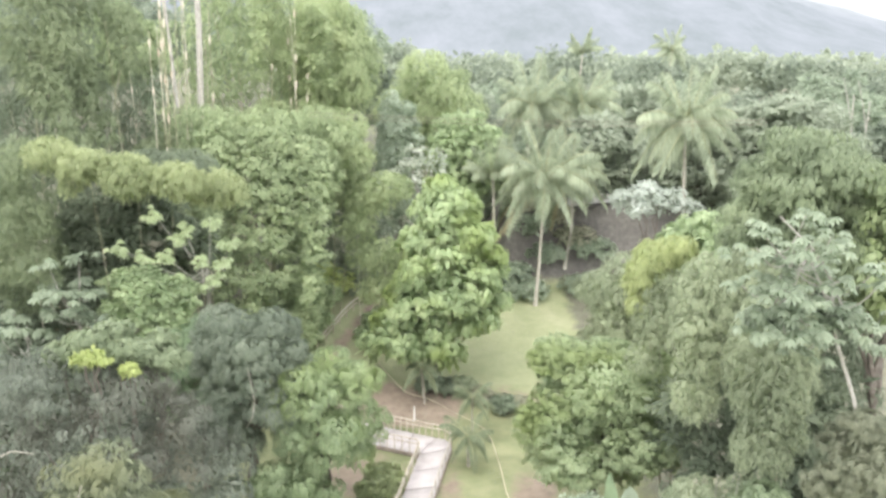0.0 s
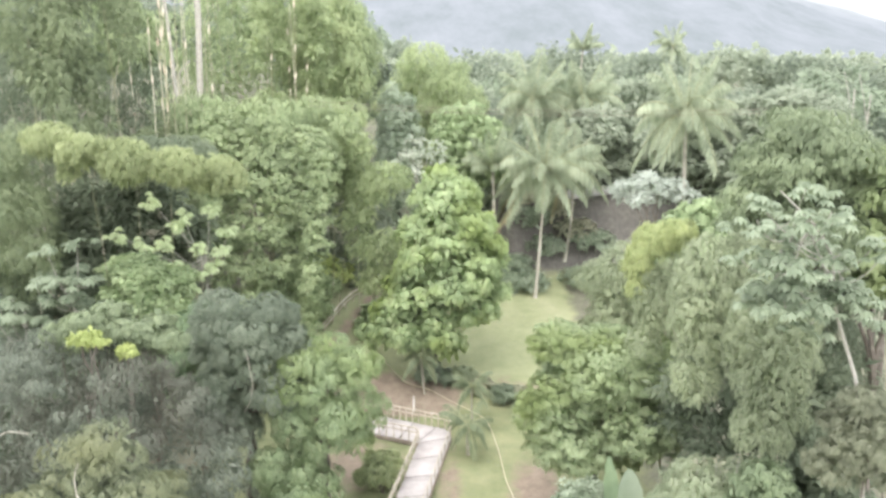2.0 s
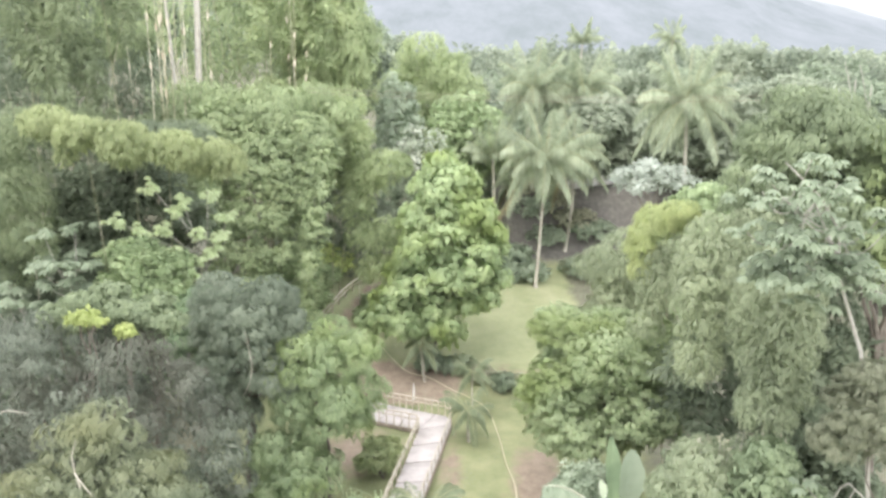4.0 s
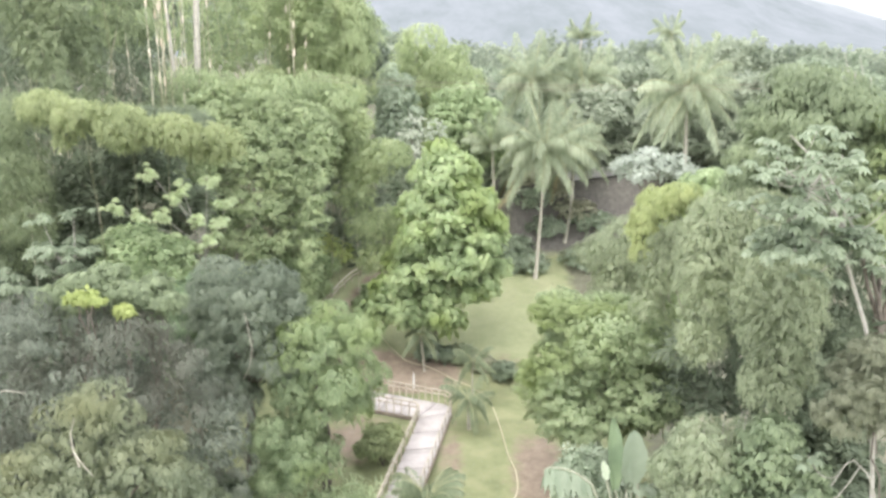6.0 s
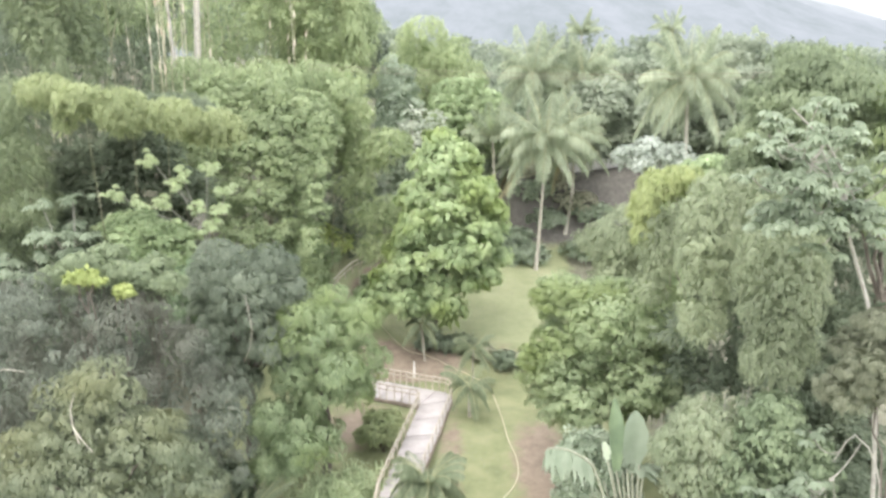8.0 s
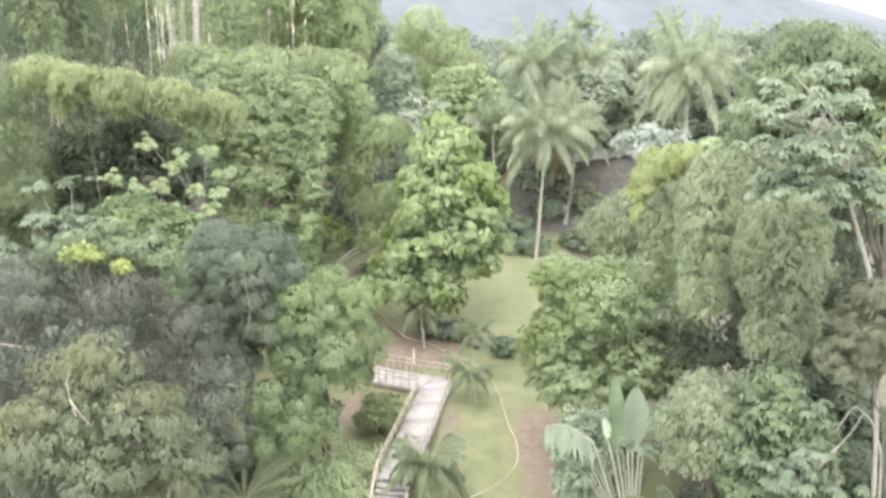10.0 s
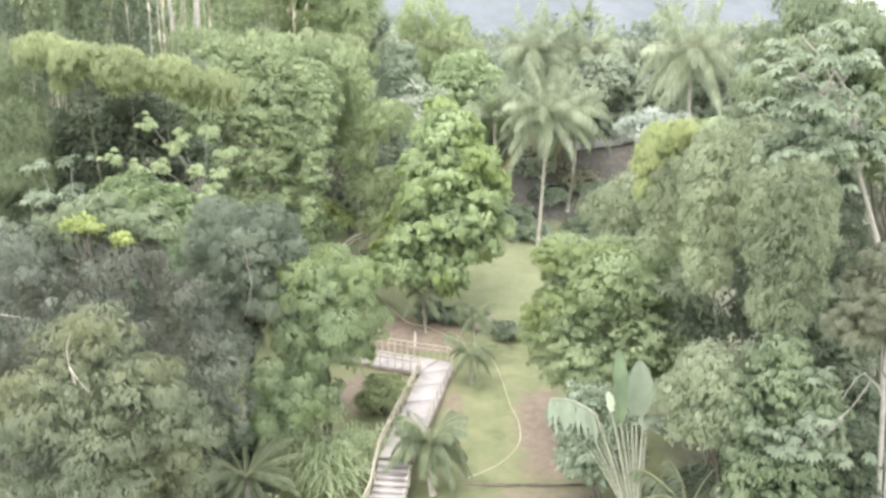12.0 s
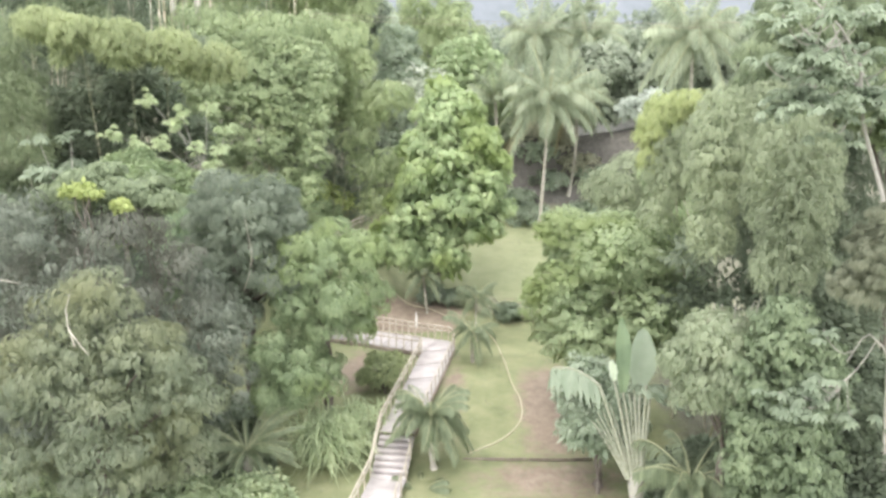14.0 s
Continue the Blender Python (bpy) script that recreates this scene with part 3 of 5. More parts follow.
tree("mango_tree", "olive-green mango tree behind the dark ones", "tree", (-12.8, 41.8),
     lobes_for((-12.8, 41.6, 6.8), (2.5, 2.2, 3.1), 11, 0.42, 30), "mango_green", style(MANGO, n=18000, leaf=0.26), 0.22, seed=30)
# the tall bright tree at the head of the walk
tree("broadleaf_tree", "tall bright green tree with large leaves at the lawn's edge", "tree", (-0.9, 57.0),
     lobes_for((0.2, 55.9, 12.9), (2.1, 2.0, 2.7), 9, 0.42, 4) + lobes_for((0.5, 55.7, 9.6), (3.4, 2.8, 3.4), 13, 0.42, 17) + lobes_for((0.0, 55.5, 6.5), (3.7, 2.5, 2.8), 12, 0.42, 36) + lobes_for((-3.3, 55.2, 4.4), (2.2, 1.7, 2.1), 7, 0.5, 5) + lobes_for((-0.9, 55.0, 4.1), (2.3, 1.5, 2.0), 7, 0.5, 38), "bright",
     style(LEAFY, n=34000, dome=0.58, leaf=0.35, wide=0.48, flat=0.7, rough=0.22), 0.3, seed=4)
tree("broadleaf_tree", "light green tree behind the tall bright tree", "tree", (2.2, 76.0),
     lobes_for((2.2, 76.0, 14.5), (3.4, 3.2, 4.8), 10, 0.45, 6), "fresh", style(LEAFY, n=9000, dome=0.8, leaf=0.4), 0.25, seed=6)
tree("flowering_tree", "thin tree with white blossom behind the tall tree", "tree", (-1.6, 69.0),
     lobes_for((-1.8, 69.0, 14.2), (1.9, 1.5, 1.7), 9, 0.4, 7), "blossom", style(BROAD, clumps=60, leaves=10, leaf=0.3, inner=0.05, tufts=4, tuft=0.5), 0.14, BARK_PALE, seed=7)
# low full tree at the right of the lawn
tree("broadleaf_tree", "low spreading green tree at the lawn's edge", "tree", (7.4, 38.6),
     lobes_for((7.7, 38.5, 5.6), (4.0, 3.4, 4.4), 18, 0.4, 8), "olive_fresh", style(LEAFY, n=48000, dome=0.6, leaf=0.19, wide=0.44, flat=0.45, gap=0.5), 0.25, seed=8)
tree("broadleaf_tree", "feathery green tree above the lawn", "tree", (12.2, 50.5),
     lobes_for((12.2, 50.5, 7.3), (3.4, 3.2, 4.6), 12, 0.42, 9), "bamboo_green", style(THICKET, n=17000, dome=1.0, flat=0.5, gap=0.55, leaf=0.32), 0.22, seed=9)
tree("broadleaf_tree", "light green tree below the tall coconut palm", "tree", (14.6, 46.8),
     lobes_for((14.6, 46.6, 10.6), (3.0, 2.8, 4.4), 12, 0.42, 27), "fresh", style(LEAFY, n=15000, dome=0.75, leaf=0.33), 0.22, seed=27)
tree("silver_tree", "flat-topped tree with silvery white leaves", "tree", (15.6, 58.5),
     lobes_for((14.8, 58.3, 13.3), (2.4, 1.8, 1.0), 10, 0.36, 10), "silver", style(BROAD, clumps=200, leaves=14, leaf=0.32, inner=0.02, tufts=4, tuft=0.5), 0.16, BARK, seed=10)
tree("round_tree", "tall tree with a smooth rounded green crown", "tree", (14.6, 33.6),
     lobes_for((14.3, 33.2, 16.9), (2.6, 2.6, 3.4), 14, 0.42, 11), "round", style(THICKET, n=24000, dome=0.85, leaf=0.22, wide=0.32, flat=0.6), 0.26, seed=11)
tree("round_tree", "tree with a rounded olive-green crown", "tree", (18.0, 32.4),
     lobes_for((17.6, 32.2, 15.6), (2.4, 2.4, 3.6), 12, 0.42, 12), "olive_fresh", style(LEAFY, n=16000, dome=0.7, leaf=0.26), 0.24, seed=12)
tree("shade_tree", "dark leafy tree at the back of the clearing", "tree", (-4.0, 76.0),
     lobes_for((-4.2, 76.0, 14.0), (1.9, 2.0, 7.4), 12, 0.42, 13), "grey", style(LEAFY, n=11000, dome=0.9, leaf=0.36, wide=0.34), 0.3, seed=13)
tree("shade_tree", "blue-green tree behind the coconut palms", "tree", (16.0, 79.0),
     lobes_for((15.4, 79.0, 13.6), (4.2, 3.4, 4.0), 12, 0.42, 14), "blue", style(FAR, clumps=600), 0.3, seed=14)
tree("shade_tree", "blue-green tree behind the coconut palms", "tree", (24.0, 76.0),
     lobes_for((24.0, 76.0, 13.6), (5.2, 4.0, 5.6), 14, 0.42, 15), "blue", style(FAR, clumps=700), 0.3, seed=15)
tree("shade_tree", "grey-green tree on the rise", "tree", (29.0, 70.0),
     lobes_for((29.0, 70.0, 14.5), (5.4, 4.2, 6.4), 14, 0.42, 16), "blue", style(FAR, clumps=700), 0.3, seed=16)

for k, (x, y, w, t_) in enumerate([(4.0, 88.0, 3.6, 11.5), (10.5, 90.0, 4.0, 12.0), (17.0, 89.0, 4.2, 11.0), (24.0, 86.0, 4.2, 11.5), (30.0, 82.0, 4.4, 12.0)]):
    tree("shade_tree", "dense dark tree closing the back of the grove", "tree", (x, y), lobes_for((x, y, height(x, y) - 6.0 * bank(x, y) + t_ * 0.42), (w, 2.8, t_ * 0.5), 10, 0.42, 17 + k), "grey", style(FAR, clumps=420), 0.25, seed=170 + k, group="trees behind the grove")

# ---- small trees and shrubs at the near right ----
seedy = tree("shrub_tree", "broad pale green shrub with dry seed heads", "shrub", (9.7, 27.5),
     lobes_for((9.7, 27.5, 5.9), (2.1, 1.9, 2.4), 14, 0.36, 21), "olive", style(LEAFY, n=25000, dome=0.42, leaf=0.17, wide=0.28, fall=0.5, flat=0.8), 0.12, seed=21, stems=3)
tree("shrub_tree", "grey-green leafy shrub behind the fan palm", "shrub", (6.5, 33.3),
     lobes_for((6.5, 33.3, 1.9), (1.5, 1.4, 2.6), 9, 0.42, 25), "grey", style(BROAD, clumps=600, leaf=0.2, size=0.26, tuft=0.45), 0.1, seed=25, stems=3)
tree("shrub_tree", "leafy grey-green shrub tree under the cecropias", "shrub", (11.2, 25.6),
     lobes_for((11.1, 25.6, 4.2), (1.8, 1.8, 4.6), 12, 0.4, 22), "shrub_green", style(LEAFY, n=27000, dome=0.42, leaf=0.19, wide=0.4, flat=0.55, rough=0.2), 0.12, seed=22, stems=2)
# Most of this undergrowth takes the leaf colours with shade painted in.
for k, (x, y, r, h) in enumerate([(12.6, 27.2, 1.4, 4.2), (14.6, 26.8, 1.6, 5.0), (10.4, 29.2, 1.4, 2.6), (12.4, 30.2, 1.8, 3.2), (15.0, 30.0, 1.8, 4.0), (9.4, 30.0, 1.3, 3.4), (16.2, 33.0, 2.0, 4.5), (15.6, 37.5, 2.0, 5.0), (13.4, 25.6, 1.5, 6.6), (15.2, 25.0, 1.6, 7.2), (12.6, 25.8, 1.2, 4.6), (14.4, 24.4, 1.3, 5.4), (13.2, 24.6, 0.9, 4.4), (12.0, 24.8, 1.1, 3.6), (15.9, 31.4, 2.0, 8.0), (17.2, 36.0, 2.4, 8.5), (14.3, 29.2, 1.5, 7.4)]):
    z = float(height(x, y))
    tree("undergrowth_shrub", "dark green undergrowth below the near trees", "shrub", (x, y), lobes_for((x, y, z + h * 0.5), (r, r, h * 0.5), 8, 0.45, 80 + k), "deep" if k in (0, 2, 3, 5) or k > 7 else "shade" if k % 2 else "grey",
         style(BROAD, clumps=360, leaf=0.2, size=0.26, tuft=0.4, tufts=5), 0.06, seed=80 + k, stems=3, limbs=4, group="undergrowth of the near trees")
# The gap under the mangos is darkened by leaf colour.
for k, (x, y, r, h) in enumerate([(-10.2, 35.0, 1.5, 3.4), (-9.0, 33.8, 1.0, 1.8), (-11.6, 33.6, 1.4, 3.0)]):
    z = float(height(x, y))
    tree("undergrowth_shrub", "undergrowth below the mango trees, leaves darkened for shade", "shrub", (x, y), lobes_for((x, y, z + h * 0.5), (r, r, h * 0.5), 8, 0.45, 90 + k), "deep",
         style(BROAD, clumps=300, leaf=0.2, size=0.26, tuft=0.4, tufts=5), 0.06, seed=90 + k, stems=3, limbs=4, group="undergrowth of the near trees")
# Both leaf colours here carry the bamboo's shade.
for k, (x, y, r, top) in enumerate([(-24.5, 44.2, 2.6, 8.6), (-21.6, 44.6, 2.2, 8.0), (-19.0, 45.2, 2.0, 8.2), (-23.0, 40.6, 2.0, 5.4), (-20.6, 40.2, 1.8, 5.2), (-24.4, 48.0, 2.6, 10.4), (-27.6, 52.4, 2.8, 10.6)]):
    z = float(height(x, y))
    tree("shade_tree", "leafy tree below the bamboo, leaves darkened for shade", "tree", (x, y), lobes_for((x, y, (z + top) / 2), (r, r * 0.8, (top - z) / 2), 9, 0.45, 95 + k), "deep" if k % 2 else "shade",
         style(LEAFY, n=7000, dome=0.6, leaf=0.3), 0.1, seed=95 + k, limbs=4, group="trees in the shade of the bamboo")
tree("shrub_tree", "small tree with olive-brown leaves", "tree", (14.9, 23.6),
     lobes_for((13.4, 23.3, 10.5), (1.9, 1.6, 1.9), 10, 0.42, 23), "olive_brown", style(MANGO, n=18000, dome=0.4, leaf=0.17, flat=0.55), 0.05, limbs=2, seed=23)


def shrub(label, x, y, r, h, mat, seed, st=BROAD, **k):
    z = float(height(x, y))
    return tree("shrub", label, "shrub", (x, y), lobes_for((x, y, z + h * 0.52), (r, r, h * 0.5), 7, 0.5, seed), mat, style(st, **k), 0.06, seed=seed, stems=3, limbs=4, group="shrubs of the clearing")


shrub("brownish green shrub inside the bend of the walk", -3.4, 41.8, 1.05, 2.3, "bamboo_lit", 31, LEAFY, n=4200, dome=0.26, leaf=0.26, wide=0.26, rough=0.3, inner=0.05)
for k, (x, y, r, h) in enumerate([(-0.9, 55.6, 0.8, 1.6), (0.5, 55.4, 0.7, 1.1), (1.5, 55.2, 0.8, 1.4), (2.7, 54.3, 0.7, 1.0), (4.1, 53.0, 0.75, 1.2), (5.2, 53.4, 0.6, 0.9)]):
    shrub("green shrub in the bed behind the walk", x, y, r, h, ("grey", "cecropia_dim", "olive", "dry", "cecropia_dim", "dry")[k], 40 + k, LEAFY, n=2600, dome=0.26, leaf=0.22, wide=0.36, rough=0.3)
for k, (x, y, r, h) in enumerate([(6.9, 70.4, 1.3, 0.45), (6.0, 71.6, 1.2, 0.6), (12.6, 70.2, 1.4, 0.9)]):
    shrub("low dark hedge shrub at the lawn's back", x, y, r, h, "grey", 50 + k, clumps=90, leaf=0.3, size=0.35)
for k, (x, y, r, h) in enumerate([(9.4, 72.6, 0.9, 0.5), (11.9, 73.4, 1.0, 0.6), (8.1, 74.2, 1.0, 0.7), (10.3, 75.2, 0.9, 0.5), (13.4, 72.4, 1.2, 0.9), (9.0, 76.4, 1.1, 0.9)]):
    shrub("sparse grey-green undergrowth on the earth bank", x, y, r, h, ("grey", "dry")[k % 2], 150 + k, clumps=50, leaf=0.28, size=0.32)
for k, (x, y, r, h) in enumerate([(-9.6, 63.0, 1.4, 1.6), (-4.6, 62.4, 1.2, 1.5), (-5.2, 60.0, 1.0, 1.3)]):
    shrub("green undergrowth beside the slope path", x, y, r, h, "fresh", 76 + k, clumps=130, leaf=0.26, size=0.3, tuft=0.4, tufts=4)
shrub("yellow-flowering shrub on the slope", -9.2, 64.6, 1.3, 2.4, "yellow", 56, clumps=120, leaves=8, leaf=0.3)
for at, c, r in (((-13.4, 32.2), (-13.4, 30.2, 11.75), (0.68, 0.4, 0.3)), ((-12.0, 32.4), (-12.1, 30.6, 11.15), (0.28, 0.25, 0.24)), ((-13.0, 34.0), (-13.5, 32.2, 11.7), (1.3, 0.9, 0.8)), ((-11.6, 34.0), (-11.7, 32.4, 11.2), (1.1, 0.9, 0.8)), ((-15.0, 34.0), (-15.2, 32.8, 11.0), (1.0, 0.9, 0.8))):
    lime = r[0] < 0.7
    tree("lime_shrub", "slender shrub with a lime-yellow leafy top" if lime else "slender shrub with a fresh green leafy top", "shrub", at, lobes_for(c, r, 6, 0.5, 57), "yellow" if lime else "round",
         style(LEAFY, n=1600 if lime else 5000, dome=0.16 if lime else 0.36, leaf=0.13 if lime else 0.18), 0.035, seed=57, limbs=3, group="slender shrubs over the mango crowns")
for k, (x, y, r, h) in enumerate([(-10.5, 29.6, 1.3, 1.6), (-8.2, 30.0, 1.4, 1.3), (-12.6, 30.0, 1.5, 2.0), (-15.2, 29.0, 2.0, 2.4), (-18.0, 29.0, 2.0, 2.4), (12.0, 29.5, 1.6, 1.6), (9.6, 30.6, 1.2, 1.2), (14.2, 28.6, 1.6, 2.0)]):
    shrub("low yellow-green shrub on the ground", x, y, r, h, "strap" if k < 5 else "grey", 60 + k, clumps=140, leaf=0.26, size=0.32)
for k, (x, y, r, h) in enumerate([(-8.6, 53.6, 1.3, 1.8), (-10.8, 57.0, 1.6, 1.8), (-10.4, 61.5, 1.6, 1.2), (-12.0, 60.0, 2.0, 2.4), (-9.8, 58.8, 1.3, 1.7), (-23.6, 43.2, 2.4, 4.2), (-20.4, 44.6, 2.2, 4.0), (-26.0, 45.0, 2.4, 4.5)]):
    shrub("green undergrowth on the slope", x, y, r, h, "fresh" if k < 5 else "shade", 70 + k, clumps=160, leaf=0.26, size=0.3, tuft=0.4, tufts=4)


# ---- bamboo ----
def culm_line(foot, tip, sag, n=9):
    return bent(foot, tip, sag, n, 0.02)


def bamboo(label, at, lobes, mat, st, culms, tall, seed=0, thick=0.055, spread=1.6, spire=0.0):
    """A clump of bamboo: each culm a part, some with pale sheaths, and the plumes as a crown."""
    x, y = at
    z = float(height(x, y)) - 0.2
    g = np.random.default_rng(seed)
    root = thing("bamboo_clump", label, "bamboo", "bamboo on the slope", (x, y, z))
    off = np.array([x, y, z])
    for k in range(culms):
        foot = np.array([g.normal(0, spread * 0.5), g.normal(0, spread * 0.5), 0])
        if spire:
            tip = foot + np.array([g.normal(0, 0.7), g.normal(0, 0.6), spire * g.uniform(0.85, 1.1)])
        else:
            lc, lr = lobes[int(g.integers(len(lobes)))]
            tip = lc - off + np.array([0, 0, lr[2] * 0.6])
        P = culm_line(foot, tip, 0.4 if spire else tall * 0.12)
        c = part("culm", mesh_of("culm", *tube(P, np.linspace(thick, thick * 0.35, len(P)), 6), CULM, True), root)
        if spire and k % 3 < 2:
            for lo in g.choice(np.arange(4, 8), 3, replace=False):
                u = g.uniform(0, 0.6)
                a_, b_ = P[lo] * (1 - u) + P[lo + 1] * u, P[lo] * (0.78 - u) + P[lo + 1] * (u + 0.22)
                part("sheath", mesh_of("sheath", *tube(bent(a_, b_, 0, 4), [thick * 0.8, thick * 1.35, thick * 1.2, thick * 0.7], 6), SHEATH, True), c, "torn pale sheath")
    v, f = crown(lobes, seed, st)
    part("crown", mesh_of("crown", v - off, f, LEAF[mat]), root)
    return root


def plume(p, q, width, n=5):
    """Lobes along an arching bamboo plume that hangs from p down to q."""
    t = np.linspace(0, 1, n)
    P = bent(p, q, 0.08 * np.linalg.norm(np.subtract(q, p)), n)
    return [(P[i], np.array([width, width, width * 1.25]) * (0.75 + 0.5 * math.sin(math.pi * min(1, t[i] + 0.25)))) for i in range(n)]


def dome(c, r):
    return [(np.asarray(c, float), np.asarray(r, float))]


# arching plumes that overhang the front of the slope
bamboo("arching yellow-green bamboo with heavy hanging plumes", (-17.5, 47.5),
       dome((-17.8, 41.6, 17.75), (1.15, 1.1, 0.8)) + dome((-15.65, 41.4, 17.2), (1.15, 1.1, 1.2)) + dome((-13.4, 41.6, 17.0), (1.15, 1.1, 0.95)) + dome((-20.1, 42.8, 18.2), (1.2, 1.0, 0.85))
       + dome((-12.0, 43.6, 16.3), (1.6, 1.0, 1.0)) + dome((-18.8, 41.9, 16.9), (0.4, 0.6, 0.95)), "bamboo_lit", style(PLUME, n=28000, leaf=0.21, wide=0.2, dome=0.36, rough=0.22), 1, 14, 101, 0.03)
# Dark leaves paint the shade under the arching plumes.
bamboo("bamboo behind the hanging plumes, leaves darkened for shade", (-17.5, 49.0),
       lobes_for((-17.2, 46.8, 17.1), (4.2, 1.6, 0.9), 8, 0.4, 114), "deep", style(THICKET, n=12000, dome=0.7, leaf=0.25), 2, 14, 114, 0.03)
bamboo("feathery green bamboo with plumes over the shaded hollow", (-24.5, 49.0),
       dome((-22.4, 44.6, 17.6), (1.5, 1.2, 1.3)) + dome((-24.4, 45.2, 16.2), (1.5, 1.2, 1.5)) + dome((-22.4, 43.8, 14.4), (1.3, 1.1, 1.4)) + dome((-24.0, 44.4, 12.4), (1.5, 1.2, 1.6)) + dome((-21.6, 43.4, 12.0), (1.0, 0.9, 1.2)) + lobes_for((-25.6, 47.8, 12.0), (3.4, 1.8, 5.6), 12, 0.38, 115),
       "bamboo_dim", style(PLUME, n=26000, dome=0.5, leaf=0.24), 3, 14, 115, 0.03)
gp = np.random.default_rng(31)
curtain = []
for k in range(11):
    px = -16.6 + 0.82 * k + gp.normal(0, 0.2)
    curtain += plume((px - 0.4, 57.2 + gp.normal(0, 0.4), 17.2 + gp.normal(0, 0.6)), (px + gp.normal(0, 0.3), 52.6 + gp.normal(0, 0.6), 11.8 - 5.4 * (k > 2) + gp.normal(0, 1.0)), 1.0 + gp.uniform(-0.2, 0.25), 6)
bamboo("dense green bamboo thicket hanging down the slope", (-13.2, 56.5), curtain, "bamboo_mid", style(FEATHER, clumps=2300, inner=0.15, tuft=0.42, tufts=4, size=0.32, hang=1.0, leaf=0.26, wide=0.34), 5, 16, 102)
bamboo("bright bamboo thicket along the ridge of the slope", (-13.0, 60.0),
       lobes_for((-16.8, 58.8, 17.3), (3.4, 2.2, 2.9), 9, 0.4, 122) + lobes_for((-12.2, 58.8, 17.2), (3.6, 2.2, 3.0), 9, 0.4, 124) + lobes_for((-8.6, 59.8, 17.0), (2.4, 2.0, 2.8), 7, 0.42, 129), "bamboo_mid", style(THICKET, n=20000, dome=0.9, leaf=0.3), 6, 16, 122)
bamboo("feathery bright bamboo hanging at the slope's edge", (-7.2, 62.5),
       dome((-7.3, 60.8, 18.2), (1.9, 1.5, 1.5)) + dome((-6.6, 60.2, 16.4), (1.5, 1.3, 1.3)) + dome((-4.0, 60.0, 14.0), (1.8, 1.3, 1.2)) + dome((-5.6, 60.2, 13.0), (1.3, 1.2, 1.3)) + dome((-4.8, 59.2, 9.2), (2.1, 1.3, 1.4)) + dome((-4.4, 58.8, 6.8), (1.7, 1.1, 1.3)) + dome((-6.4, 59.8, 11.2), (1.4, 1.2, 1.2))
       + lobes_for((-8.0, 63.4, 14.5), (2.2, 1.8, 4.2), 9, 0.42, 103), "bamboo", style(PLUME, n=28000, dome=0.5, leaf=0.27), 3, 16, 103, 0.03)
# Hollows of the slope, their shade painted by dark leaf colours.
bamboo("bamboo in the hollow of the slope, leaves darkened for shade", (-10.0, 67.0),
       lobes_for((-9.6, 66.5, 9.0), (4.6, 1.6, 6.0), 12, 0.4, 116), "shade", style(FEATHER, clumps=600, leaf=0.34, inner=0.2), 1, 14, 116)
bamboo("bamboo thicket low on the slope, leaves darkened for shade", (-19.0, 51.5),
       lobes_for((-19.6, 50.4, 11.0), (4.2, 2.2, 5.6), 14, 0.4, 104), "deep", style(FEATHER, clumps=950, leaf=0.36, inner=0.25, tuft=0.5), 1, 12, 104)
# This back clump has shade painted into its leaves, behind the plumes.
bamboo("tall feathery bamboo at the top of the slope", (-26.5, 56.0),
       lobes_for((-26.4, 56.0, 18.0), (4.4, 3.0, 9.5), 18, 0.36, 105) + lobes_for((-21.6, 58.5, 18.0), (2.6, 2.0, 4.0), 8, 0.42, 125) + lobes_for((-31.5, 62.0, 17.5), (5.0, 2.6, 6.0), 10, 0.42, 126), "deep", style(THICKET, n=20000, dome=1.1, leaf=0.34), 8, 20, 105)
bamboo("tall feathery bamboo at the top of the slope", (-17.0, 74.0),
       lobes_for((-17.0, 74.0, 21.0), (8.0, 3.0, 12.0), 24, 0.3, 106), "bamboo_mid", style(THICKET, n=18000, dome=1.15, leaf=0.44, flat=1.0), 10, 22, 106)
bamboo("tall feathery bamboo at the top of the slope", (-9.0, 71.0),
       lobes_for((-9.4, 71.0, 22.6), (3.9, 3.0, 6.0), 16, 0.36, 107), "bamboo", style(THICKET, n=20000, dome=1.1, leaf=0.4, flat=1.0), 10, 22, 107)
bamboo("feathery green bamboo behind the pale culms", (-24.5, 66.0),
       lobes_for((-24.8, 65.5, 23.6), (3.4, 1.6, 3.4), 10, 0.4, 130), "bamboo_mid", style(THICKET, n=9000, dome=1.0, leaf=0.4), 5, 18, 130)
bamboo("feathery light green bamboo behind the slope", (-1.0, 84.0),
       lobes_for((-1.2, 84.0, 17.8), (4.6, 3.6, 6.0), 14, 0.36, 108), "bamboo", style(THICKET, n=18000, dome=1.1, leaf=0.4, flat=0.9), 8, 20, 108)
bamboo("tall pale bamboo culms with torn sheaths", (-18.6, 57.0),
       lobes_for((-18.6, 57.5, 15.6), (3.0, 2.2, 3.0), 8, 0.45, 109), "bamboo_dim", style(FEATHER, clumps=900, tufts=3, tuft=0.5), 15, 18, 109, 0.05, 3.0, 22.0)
bamboo("tall pale bamboo culms with torn sheaths", (-11.6, 65.5),
       lobes_for((-11.6, 65.8, 17.4), (3.6, 2.0, 2.6), 8, 0.45, 110) + lobes_for((-13.4, 66.5, 25.0), (1.4, 1.0, 5.0), 9, 0.3, 121)[1:] + lobes_for((-9.8, 66.5, 23.5), (1.2, 1.0, 4.0), 9, 0.3, 123)[1:], "bamboo", style(FEATHER, clumps=900, tufts=3, tuft=0.5), 7, 18, 110, 0.055, 3.4, 20.0)
